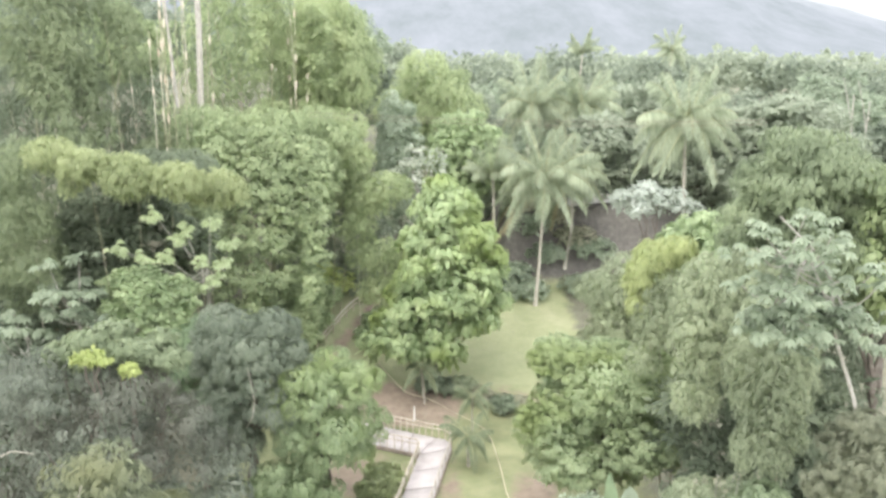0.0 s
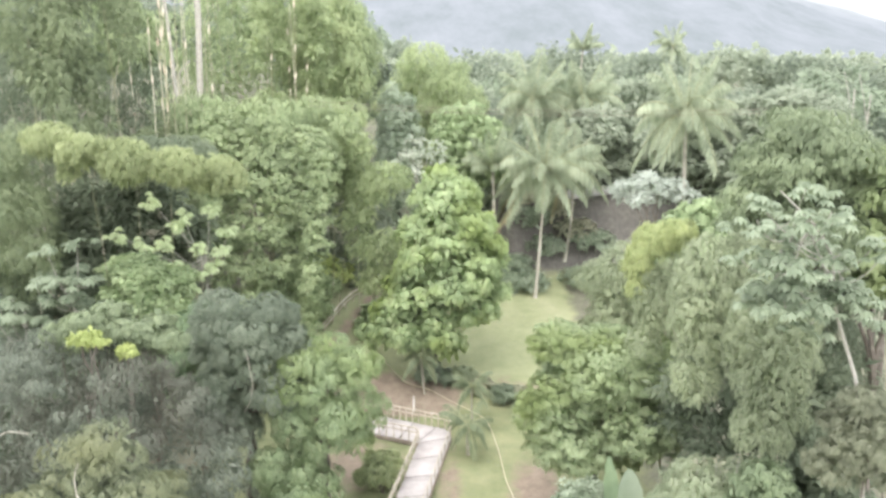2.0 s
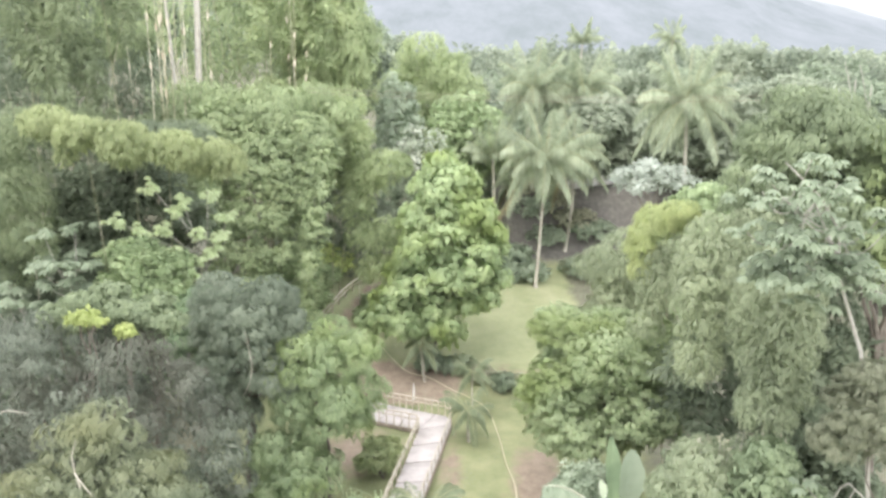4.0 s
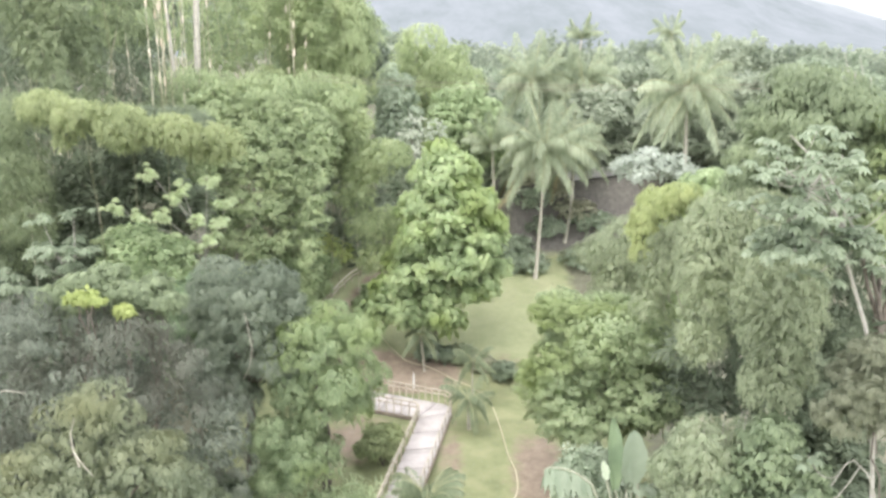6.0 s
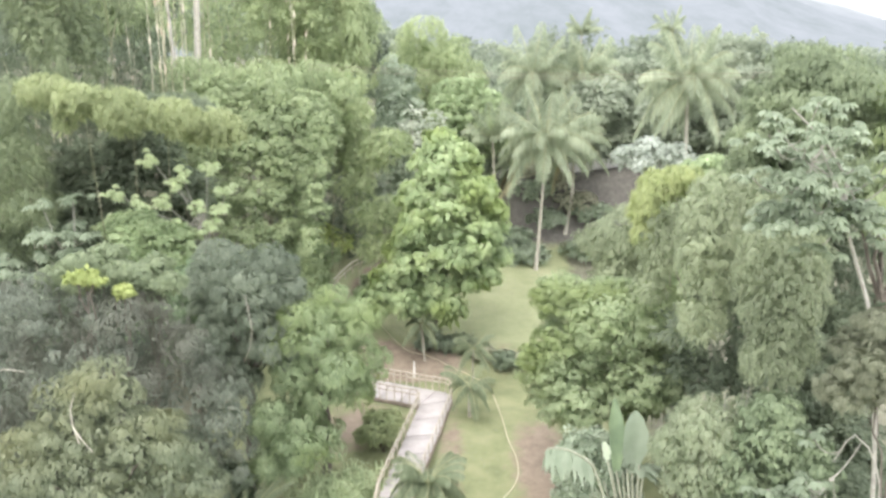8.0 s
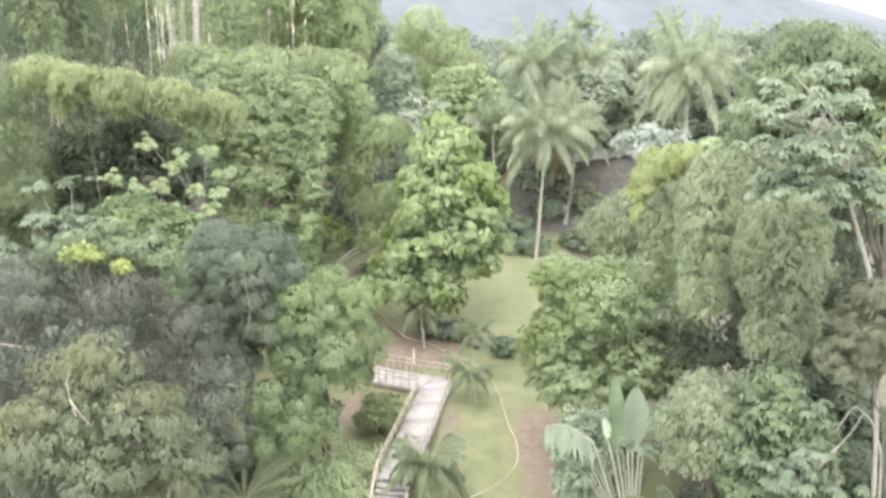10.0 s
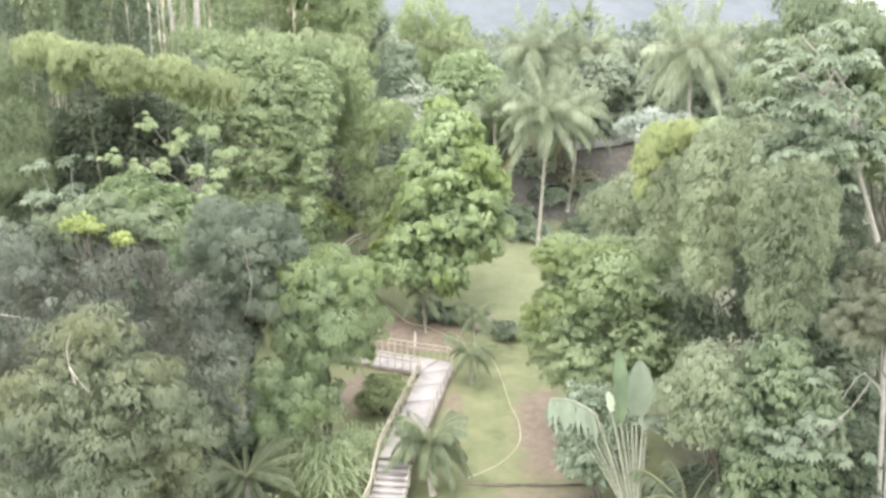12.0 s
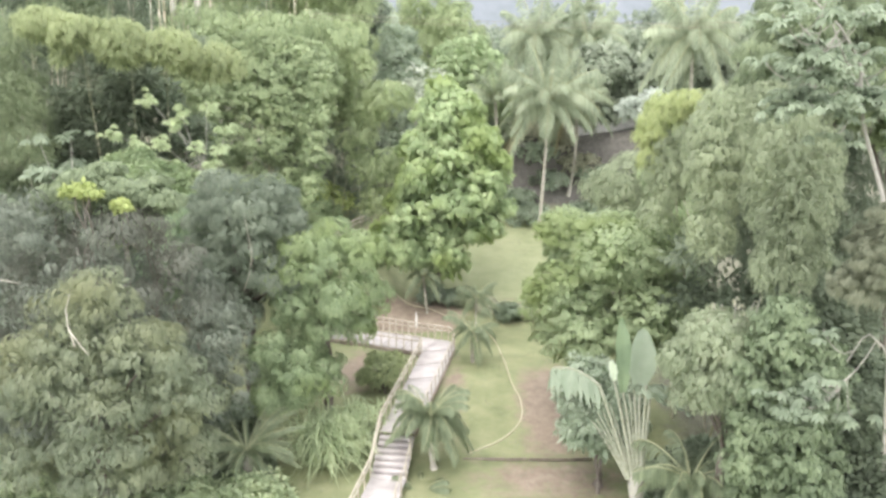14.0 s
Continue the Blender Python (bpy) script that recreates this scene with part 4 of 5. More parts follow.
bamboo("feathery bamboo with arching plumes at the top of the slope", (-24.5, 55.0),
       plume((-26.1, 54.0, 28.1), (-22.8, 52.0, 23.8), 1.20, 5) + plume((-23.0, 56.0, 27.2), (-24.4, 54.0, 24.7), 1.00, 5) + plume((-26.7, 53.0, 24.3), (-23.3, 51.0, 21.1), 1.15, 5) + plume((-24.6, 55.0, 23.5), (-21.3, 53.0, 18.6), 1.20, 5) + plume((-24.9, 52.0, 21.9), (-22.0, 50.0, 18.0), 1.00, 5) + plume((-22.0, 58.0, 26.3), (-20.3, 56.0, 23.0), 0.90, 5),
       "bamboo_dim", style(PLUME, n=24000, leaf=0.26), 6, 20, 127)
# the hanging bamboo at the right of the lawn, with its yellow arch
bamboo("tall bamboo with plumes hanging to the ground", (13.6, 32.0),
       plume((10.4, 31.6, 14.0), (9.6, 30.2, 10.0), 1.0, 5) + plume((11.8, 28.6, 13.0), (11.0, 26.8, 9.6), 1.15, 5) + plume((12.2, 28.4, 12.4), (11.9, 27.2, 10.0), 0.8, 4)
       + plume((9.8, 35.6, 12.6), (8.8, 34.6, 10.2), 0.8, 4) + dome((12.2, 31.6, 14.0), (1.8, 1.7, 1.5)),
       "bamboo_green", style(PLUME, n=44000, leaf=0.17, wide=0.24, dome=0.42, rough=0.14), 2, 14, 111)
# Two thickets in the painted-shade leaf make the gaps by the plumes dark.
bamboo("bamboo thicket with leaves darkened for shade", (13.4, 34.5),
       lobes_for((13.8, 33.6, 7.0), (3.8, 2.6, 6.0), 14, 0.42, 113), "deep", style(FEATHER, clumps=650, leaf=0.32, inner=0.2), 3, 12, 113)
bamboo("bamboo thicket with leaves darkened for shade", (17.0, 37.5),
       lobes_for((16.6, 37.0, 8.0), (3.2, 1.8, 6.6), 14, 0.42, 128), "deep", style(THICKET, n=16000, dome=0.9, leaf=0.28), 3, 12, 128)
bamboo("yellow-green arching bamboo plume", (12.4, 38.5),
       dome((10.3, 36.4, 14.5), (0.85, 0.6, 0.6)) + dome((9.3, 36.0, 14.3), (0.75, 0.6, 0.75)) + dome((8.6, 35.7, 13.5), (0.42, 0.5, 0.75)) + dome((8.6, 35.6, 12.5), (0.28, 0.3, 0.7)), "bamboo_yellow", style(PLUME, n=9000, leaf=0.2, inner=0.2), 4, 14, 112)


# bare pale trunks among the bamboo
def bare_trunk(label, points, r0, r1):
    P = np.asarray(points, float)
    root = thing("pale_trunk", label, "tree", "pale trunks on the slope", tuple(P[0]))
    t = np.linspace(0, 1, 12)
    Q = np.stack([np.interp(t, np.linspace(0, 1, len(P)), P[:, i]) for i in range(3)], -1) - P[0]
    part("trunk", mesh_of("trunk", *tube(Q, np.linspace(r0, r1, 12), 8), BARK_PALE, True), root)
    part("limb", mesh_of("limb", *tube(bent(Q[8], Q[8] + np.array([-1.2, 0.2, 5.0]), 0.3, 6), np.linspace(r1 * 0.9, 0.03, 6), 6), BARK_PALE, True), root)


bare_trunk("slender pale bare tree trunk on the slope", [(-19.3, 63.0, 9.5), (-19.6, 63.0, 18), (-20.1, 63.2, 25), (-20.6, 63, 33)], 0.17, 0.1)
bare_trunk("thick pale bare tree trunk on the slope", [(-18.3, 64.0, 9.5), (-18.3, 64.0, 19), (-18.1, 64.2, 26), (-18.3, 64, 34)], 0.28, 0.2)


# ---- coconut palms ----
def frond_mesh(length, rise, fall, mat, seed, pairs=40, leaflet=1.0, reach=1.0, slim=1.0):
    """One frond along +x: an arching stalk with hanging leaflets."""
    g = np.random.default_rng(seed)
    t = np.linspace(0, 1, 12)
    P = np.stack([length * reach * t * (1 - 0.18 * fall * t), 0 * t, length * (rise * t - fall * t ** 2)], -1)
    stalk = tube(P, np.linspace(0.06, 0.016, 12) * slim, 4)
    s = np.repeat(np.linspace(0.12, 0.99, pairs), 2)
    side = np.tile([1.0, -1.0], pairs)
    B = np.stack([np.interp(s, t, P[:, i]) for i in range(3)], -1)
    T = unit(np.stack([np.interp(s, t, np.gradient(P, axis=0)[:, i]) for i in range(3)], -1))
    D = unit(T * 0.55 + np.stack([0 * s, side, 0 * s], -1) * 0.9 - UP * g.uniform(0.45, 1.15, (len(s), 1)))
    L = leaflet * (0.45 + 0.55 * np.sin(np.pi * np.clip(s, 0.05, 0.97) ** 0.8)) * g.uniform(0.85, 1.15, len(s))
    v, f = leaf_cards(B, D, unit(np.cross(T, D) * side[:, None] + UP * 0.2), L, np.full(len(s), 0.074 * slim), 0.35)
    me = mesh_of("frond", *joined([stalk, (v, f)]), mat)
    me.materials.append(RACHIS)
    idx = np.zeros(len(me.polygons), dtype=np.int32)
    idx[:len(stalk[1])] = 1
    me.polygons.foreach_set("material_index", idx)
    return me


FRONDS = [frond_mesh(4.2, r, f_, LEAF["palm"], k, 54, 1.1, q) for k, (r, f_, q) in enumerate([(1.22, 0.3, 0.5), (1.02, 0.46, 0.74), (0.9, 0.72, 0.92), (0.74, 0.86, 1.02), (0.52, 0.92, 1.04), (0.28, 0.9, 1.0), (0.0, 0.82, 0.88)])]
FRONDS_DRY = [frond_mesh(3.8, -0.6, 0.7, LEAF["palm_dry"], 11)]
SMALL = [frond_mesh(1.9, r, f_, LEAF["cycad"], 20 + k, 44, 0.5, 1.0, 0.55) for k, (r, f_) in enumerate([(1.3, 0.8), (0.8, 1.0), (0.35, 1.0)])]
CYCAD = [frond_mesh(2.0, r, f_, LEAF["cycad"], 30 + k, 48, 0.22, 1.0, 0.3) for k, (r, f_) in enumerate([(1.1, 0.55), (0.65, 0.6), (0.25, 0.5)])]


def palm(name, label, base, hub, meshes, count, scale=1.0, trunk=0.14, dry=0, seed=0, group="coconut palms"):
    """A palm: a ringed, slightly leaning trunk, fronds one by one, and a knot of nuts."""
    g = np.random.default_rng(seed)
    off = np.array([base[0], base[1], float(height(base[0], base[1])) - 0.1])
    root = thing(name, label, "palm", group, tuple(off))
    top = np.asarray(hub, float) - off
    P = bent((0, 0, 0), top, 0, 12)
    P[:, 0] += min(0.25, 1.6 * trunk) * np.sin(np.linspace(0, np.pi, 12)) * g.normal(0, 1) * min(1, top[2] / 6)
    v, f = tube(P, np.linspace(trunk * 1.5, trunk, 12) * np.where(np.arange(12) < 1, 1.4, 1), 9)
    part("trunk", mesh_of("trunk", v, f, BARK_PALM, True), root)
    for k in range(count):
        u = k / count
        me = meshes[min(len(meshes) - 1, int(u * len(meshes)))]
        ob = part("frond", me, root)
        ob.matrix_local = Matrix.Translation(top) @ pose(0, 0, 0, g.normal(0, 12), g.normal(0, 7), k * 137.5 + g.normal(0, 9)) @ Matrix.Scale(scale * g.uniform(0.85, 1.1), 4)
    for k in range(dry):
        ob = part("dry_frond", FRONDS_DRY[0], root, "withered yellow-brown frond")
        ob.matrix_local = Matrix.Translation(top - np.array([0, 0, 0.2])) @ pose(0, 0, 0, g.normal(0, 20), 0, 200 + k * 77) @ Matrix.Scale(scale, 4)
    return root


COCO = "tall coconut palm with drooping feathery fronds"
palm("coconut_palm", COCO + " on the lawn", (7.8, 68.3), (8.45, 69.0, 13.7), FRONDS, 34, 1.14, 0.1, 1, 1)
palm("coconut_palm", COCO + " above the silver tree", (19.6, 67.0), (19.0, 66.2, 18.3), FRONDS, 34, 1.15, 0.12, 0, 2)
palm("coconut_palm", COCO + " behind the lawn", (10.7, 71.9), (11.2, 72.6, 13.6), FRONDS, 28, 0.95, 0.1, 1, 3)
palm("coconut_palm", COCO + " in the grove", (8.4, 84.5), (8.9, 84.0, 18.9), FRONDS, 28, 1.15, 0.15, 0, 4)
palm("coconut_palm", COCO + " in the grove", (13.4, 85.0), (13.9, 84.2, 18.8), FRONDS, 28, 1.15, 0.15, 1, 5)
palm("coconut_palm", "young coconut palm with upright fronds", (4.2, 72.6), (4.3, 72.0, 13.4), FRONDS[:3], 18, 0.85, 0.12, 0, 6)
palm("coconut_palm", "small palm with yellowing fronds", (7.0, 78.4), (6.4, 78.0, 10.5), FRONDS[1:], 14, 0.7, 0.1, 5, 7)
palm("coconut_palm", "distant coconut palm rising above the woods", (37.0, 140.0), (37.2, 139.5, 25.6), FRONDS, 18, 1.0, 0.15, 0, 8)
palm("coconut_palm", "distant coconut palm rising above the woods", (22.6, 141.0), (22.8, 140.5, 25.0), FRONDS[:3], 16, 1.0, 0.15, 0, 9)
palm("small_palm", "small palm with arching fronds beside the steps", (-0.6, 35.0), (-0.75, 35.0, 0.9), SMALL, 40, 1.12, 0.1, 0, 10, "small palms by the walk")
palm("small_palm", "small palm with arching fronds beside the steps", (-1.2, 33.4), (-1.2, 33.4, -2.3), SMALL, 20, 0.9, 0.09, 0, 14, "small palms by the walk")
palm("small_palm", "small palm with arching fronds at the bend of the walk", (1.5, 45.4), (1.45, 45.3, 1.6), SMALL, 15, 0.95, 0.08, 0, 11, "small palms by the walk")
palm("small_palm", "small thin-stemmed palm in the bed behind the walk", (-1.25, 54.2), (-1.5, 54.1, 2.6), SMALL, 15, 0.95, 0.05, 0, 21, "small palms by the walk")
palm("small_palm", "small thin-stemmed palm in the bed behind the walk", (1.92, 49.4), (1.85, 49.4, 2.4), SMALL, 14, 0.85, 0.05, 0, 22, "small palms by the walk")
palm("cycad", "green cycad with a rosette of stiff fronds", (-8.5, 32.8), (-8.5, 32.8, 0.3), CYCAD, 64, 1.2, 0.2, 0, 12, "cycads")
palm("cycad", "fern-like palm low on the ground", (8.8, 28.3), (8.9, 28.3, 1.3), SMALL, 24, 1.25, 0.15, 0, 13, "cycads")


# ---- strap-leaved clump beside the steps ----
def strap_clump(x, y, n, length, seed):
    g = np.random.default_rng(seed)
    z = float(height(x, y)) - 0.05
    root = thing("strap_plant", "dense clump of long arching strap leaves", "shrub", "", (x, y, z))
    pieces = []
    for k in range(n):
        a, e = g.uniform(0, 2 * np.pi), g.uniform(0.5, 1.45)
        d = np.array([math.cos(a) * math.cos(e), math.sin(a) * math.cos(e), math.sin(e)])
        c = np.array([g.normal(0, 0.6), g.normal(0, 0.5), g.uniform(0.2, 1.9)])
        L = length * g.uniform(0.6, 1.1)
        t = np.linspace(0, 1, 6)
        P = c + d * (L * t)[:, None] - UP * (L * 0.75 * t ** 2)[:, None]
        s = np.array([-math.sin(a), math.cos(a), 0]) * 0.035
        w = np.array([0.7, 1, 1, 0.8, 0.5, 0.08])[:, None]
        v = np.concatenate([P + s * w, P - s * w])
        pieces.append((v, np.array([[i, i + 1, i + 7, i + 6] for i in range(5)])))
    v, f = joined(pieces)
    part("crown", mesh_of("crown", v, f, LEAF["strap"]), root)


strap_clump(-5.4, 35.4, 1300, 2.4, 3)
strap_clump(-4.0, 36.9, 300, 1.7, 4)


# ---- traveller's palm ----
def paddle_leaf(root, foot, knee, blade, width, way, mat, torn=0.0, seed=0):
    """A long stalk from foot to knee, and a paddle blade from there along the way."""
    g = np.random.default_rng(seed)
    foot, knee, way = (np.asarray(q, float) for q in (foot, knee, way))
    st = part("leaf_stalk", mesh_of("leaf_stalk", *tube(bent(foot, knee, 0.12, 7), np.linspace(0.09, 0.035, 7), 6), STALK, True), root)
    t = np.linspace(0, 1, 10)
    way = unit(way)
    side = unit(np.cross(way, np.array([0.15, -1.0, 0.3])))
    face = np.cross(side, way)
    P = knee + way * (blade * t)[:, None] - UP * (blade * torn * t ** 2)[:, None]
    w = width * np.sin(np.pi * (0.06 + 0.9 * t)) ** 0.6
    rows = []
    for s in (-1, -0.5, 0, 0.5, 1):
        rows.append(P + side * (w * s * 0.5)[:, None] + face * (0.24 * abs(s) * w)[:, None] - UP * (torn * 0.5 * abs(s) * w)[:, None] + g.normal(0, 0.02 + torn * 0.06, (10, 3)))
    V = np.stack(rows, 0)
    i, j = np.meshgrid(np.arange(4), np.arange(9), indexing="ij")
    f = np.stack([i * 10 + j, i * 10 + j + 1, (i + 1) * 10 + j + 1, (i + 1) * 10 + j], -1).reshape(-1, 4)
    part("blade", mesh_of("blade", V.reshape(-1, 3), f, mat, True), st, "broad green paddle blade")


def travellers_palm():
    x, y = 7.35, 30.0
    z = float(height(x, y)) - 0.1
    root = thing("travellers_palm", "fan-shaped palm with pale stalks and broad paddle leaves", "palm", "", (x, y, z))
    part("trunk", mesh_of("trunk", *tube(bent((0, 0, 0), (0, 0, 2.4), 0, 6), [0.26, 0.22, 0.22, 0.26, 0.34, 0.26], 9), BARK_PALE, True), root)
    n = 14
    for k in range(n):
        a = radians(-38 + 44 * k / (n - 1))
        ln = 3.0 + 0.065 * k - 0.1 * (k % 2)
        foot = (0.045 * (k - 9), 0.04 * (k % 2), 2.2)
        knee = (math.sin(a) * ln, 0.07 * (k % 3), 2.3 + math.cos(a) * ln)
        if k == 8:
            paddle_leaf(root, foot, knee, 3.0, 0.62, (-0.04, 0.12, 1.0), LEAF["mango_green"], 0.05, k)
        elif k == 11:
            paddle_leaf(root, foot, knee, 2.6, 1.05, (-0.03, -0.1, 1.0), LEAF["paddle"], 0.06, k)
        elif k in (10, 12, 13):
            paddle_leaf(root, foot, knee, 1.5, 0.42, (0.45 + 0.12 * (k - 10), -0.25 * (k % 2), 0.25), LEAF["paddle"], 0.95, k)
        elif k == 6:
            paddle_leaf(root, foot, (knee[0] - 0.05, -0.1, 6.3), 1.0, 0.34, (-0.22, -0.3, 0.9), LEAF["paddle_pale"], 0.0, k)
        else:
            part("leaf_stalk", mesh_of("leaf_stalk", *tube(bent(foot, knee, 0.1, 7), np.linspace(0.05, 0.024, 7), 6), STALK, True), root)
    # the old leaf that arches over and hangs in tatters
    g = np.random.default_rng(9)
    t = np.linspace(0, 1, 16)
    A = np.stack([-1.65 - 1.78 * t, -0.2 + 0 * t, 6.15 + 1.7 * t - 1.0 * t ** 2], -1)
    rib = part("leaf_stalk", mesh_of("leaf_stalk", *tube(np.concatenate([bent((-0.3, 0, 2.2), A[0], 0.1, 6)[:-1], A]), np.linspace(0.07, 0.02, 21), 6), STALK, True), root)
    s_ = np.repeat(np.linspace(0.05, 1, 26), 2)
    B = np.stack([np.interp(s_, t, A[:, i]) for i in range(3)], -1)
    D = unit(np.stack([g.normal(0, 0.15, 52), np.tile([0.35, -0.35], 26), -np.ones(52)], -1))
    v, f = leaf_cards(B, D, np.tile(np.array([0.2, -1.0, 0.3]), (52, 1)), g.uniform(0.5, 1.5, 52), g.uniform(0.14, 0.26, 52), 0.0)
    part("blade", mesh_of("blade", v, f, LEAF["paddle"]), rib, "torn hanging blade")


travellers_palm()


# ---- cecropias: bare pale branches with umbrellas of lobed leaves ----
def umbrella_leaves(C, r, seed, lobes=9, hang=0.3):
    """Palmate leaves round the points C."""
    g = np.random.default_rng(seed)
    m = len(C)
    a = (np.arange(lobes) / lobes * 2 * np.pi)[None] + g.uniform(0, 6, (m, 1))
    tilt = g.normal(0, 0.28, (m, 2))
    D = np.stack([np.cos(a), np.sin(a), np.cos(a) * tilt[:, :1] + np.sin(a) * tilt[:, 1:] - hang], -1).reshape(-1, 3)
    P = np.repeat(C, lobes, 0)
    L = np.repeat(r * g.uniform(0.75, 1.2, m), lobes)
    return leaf_cards(P, D, np.tile(UP, (len(P), 1)) + g.normal(0, 0.1, (len(P), 3)), L, L * 0.52, 0.2)


def cecropia(label, trunk, r0, ends, mat, leaf=0.5, per=9, seed=0, spread=0.7, tier=0.25, hang=0.3, boughs=0):
    g = np.random.default_rng(seed)
    T = np.asarray(trunk, float)
    off = T[0].copy()
    off[2] = float(height(off[0], off[1])) - 0.1
    root = thing("cecropia", label, "tree", "cecropias", tuple(off))
    t = np.linspace(0, 1, 14)
    Q = np.stack([np.interp(t, np.linspace(0, 1, len(T)), T[:, i]) for i in range(3)], -1) - off
    Q[0, 2] = 0
    part("trunk", mesh_of("trunk", *tube(Q, np.linspace(r0, r0 * 0.3, 14), 8), BARK_PALE, True), root)
    leaves, mains = [], []
    for k, e in enumerate(ends):
        e = np.asarray(e, float) - off
        if k < (boughs or (5 if len(ends) > 17 else 99)):
            s, r1 = Q[int(g.integers(8, 13))], r0 * 0.3
            mains.append(bent(s, e, -0.35, 8))
        else:
            m_ = min(mains, key=lambda q: np.linalg.norm(q[5] - e))
            s, r1 = m_[int(g.integers(3, 6))], r0 * 0.18
        part("limb", mesh_of("limb", *tube(bent(s, e, -0.35, 8), np.linspace(r1, 0.02, 8), 6), BARK_PALE, True), root)
        leaves.append(e + g.normal(0, 1, (per, 3)) * np.array([spread, spread, spread * tier]))
    v, f = umbrella_leaves(np.concatenate(leaves), leaf, seed, 9, hang)
    part("crown", mesh_of("crown", v, f, LEAF[mat]), root)


g0 = np.random.default_rng(5)


def ends_in(c, r, n):
    d = unit(g0.normal(0, 1, (n, 3)))
    return np.asarray(c) + d * np.asarray(r) * g0.uniform(0.45, 1.0, (n, 1))


cecropia("pale-limbed cecropia with umbrella-like grey-green leaves", [(14.0, 24.6, 0), (13.7, 24.55, 6), (13.1, 24.5, 11.6), (12.4, 24.45, 13.36), (11.85, 24.45, 14.8), (11.75, 24.45, 16.2), (11.1, 24.4, 17.15), (10.6, 24.4, 17.6), (9.96, 24.4, 18.2)], 0.085,
         [(10.2, 24.3, 16.9), (9.9, 24.3, 16.0), (13.3, 24.3, 14.2), (12.2, 24.3, 15.1), (9.2, 24.2, 18.0)] + list(ends_in((10.8, 23.8, 16.3), (2.6, 1.8, 2.5), 42)), "cecropia", 0.3, 8, 1, 0.3, 0.4, 0.55)
cecropia("cecropia with pale crooked limbs over the shrubs", [(13.9, 24.0, 0), (13.6, 23.9, 4.6), (13.4, 23.8, 6.9), (13.0, 23.8, 7.9), (12.4, 23.8, 8.45), (11.9, 23.8, 7.5)], 0.045,
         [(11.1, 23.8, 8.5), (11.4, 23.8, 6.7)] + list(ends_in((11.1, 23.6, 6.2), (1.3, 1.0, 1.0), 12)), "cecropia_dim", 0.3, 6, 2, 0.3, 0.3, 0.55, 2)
cecropia("slender young cecropia with pale yellow-green leaves", [(-13.6, 47.0, 4), (-13.6, 46.8, 9), (-13.4, 46.4, 12)], 0.1,
         [(-16.2, 46.2, 14.6), (-13.0, 46.0, 14.3), (-14.8, 46.2, 13.3), (-15.6, 46.2, 12.2), (-13.8, 46.2, 12.0), (-12.4, 46.1, 12.0), (-15.0, 45.8, 11.0), (-13.6, 45.8, 10.6), (-17.0, 46.2, 12.2), (-16.3, 46.1, 10.8), (-14.2, 45.6, 9.6), (-12.9, 46.0, 11.2), (-18.2, 45.8, 12.8), (-17.6, 45.6, 11.4), (-18.9, 45.6, 10.8), (-12.0, 46.0, 12.9), (-14.4, 45.8, 14.0)],
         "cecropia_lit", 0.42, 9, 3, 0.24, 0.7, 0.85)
tree("broadleaf_tree", "yellow-green leafy tree below the young cecropia", "tree", (-16.4, 44.9),
     lobes_for((-16.4, 44.7, 8.9), (2.2, 1.5, 2.9), 9, 0.42, 29), "fresh", style(BROAD, clumps=650, leaf=0.26, size=0.3, tuft=0.5), 0.14, seed=29)
cecropia("cecropia with tiers of grey-green leaves on the slope", [(-19.6, 43.6, 2), (-19.6, 43.4, 8), (-19.4, 43.2, 11)], 0.12,
         ends_in((-19.8, 43.0, 11.0), (2.4, 1.2, 2.6), 14), "cecropia", 0.48, 7, 4, 0.3, 0.4, 0.5)
cecropia("cecropia with tiers of grey-green leaves on the slope", [(-22.6, 43.6, 2), (-22.6, 43.4, 6), (-22.4, 43.2, 9)], 0.12,
         ends_in((-22.2, 43.0, 8.8), (2.2, 1.2, 2.4), 9), "cecropia", 0.48, 7, 5, 0.3, 0.4, 0.5)

# ---- the woods behind ----
def far_woods():
    """The valley's tree tops, too many to count."""
    g = np.random.default_rng(77)
    pieces = {"mango_grey": [], "blue": [], "cecropia_dim": []}
    rows = [(92, 9, 7), (104, 9, 8), (120, 11, 9), (142, 12, 10), (170, 14, 11), (205, 16, 12), (250, 20, 14), (310, 24, 16), (390, 30, 18), (490, 38, 22)]
    for y, step, r in rows:
        half = y * 0.62 + 12
        for x in np.arange(-half, half, step):
            xx, yy = x + g.normal(0, step * 0.25), y + g.normal(0, 4)
            if y < 95 and -4 < xx < 20:
                continue
            top = float(height(xx, yy)) + g.uniform(9, 13.5) + (3 if xx < -10 else 0)
            rr = r * g.uniform(0.5, 0.75)
            lb = lobes_for((xx, yy, top - rr * 0.75), (rr, rr, rr * 0.75), 8, 0.45, int(g.integers(1e6)))
            k = max(45, int(165 * 100 / y))
            v, f = foliage(lb, k, 8, rr * 0.15, 0.66 * max(1, y / 125), 0.6, 0.4, 0.6, 0.6, int(g.integers(1e6)), 0.15)
            # Beyond 180 m all take the paler leaf, haze put into the colour.
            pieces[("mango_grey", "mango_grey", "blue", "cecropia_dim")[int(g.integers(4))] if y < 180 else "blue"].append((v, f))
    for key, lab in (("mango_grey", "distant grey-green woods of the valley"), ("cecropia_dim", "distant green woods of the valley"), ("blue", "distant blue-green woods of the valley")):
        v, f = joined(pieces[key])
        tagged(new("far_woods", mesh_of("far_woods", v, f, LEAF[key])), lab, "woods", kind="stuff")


far_woods()


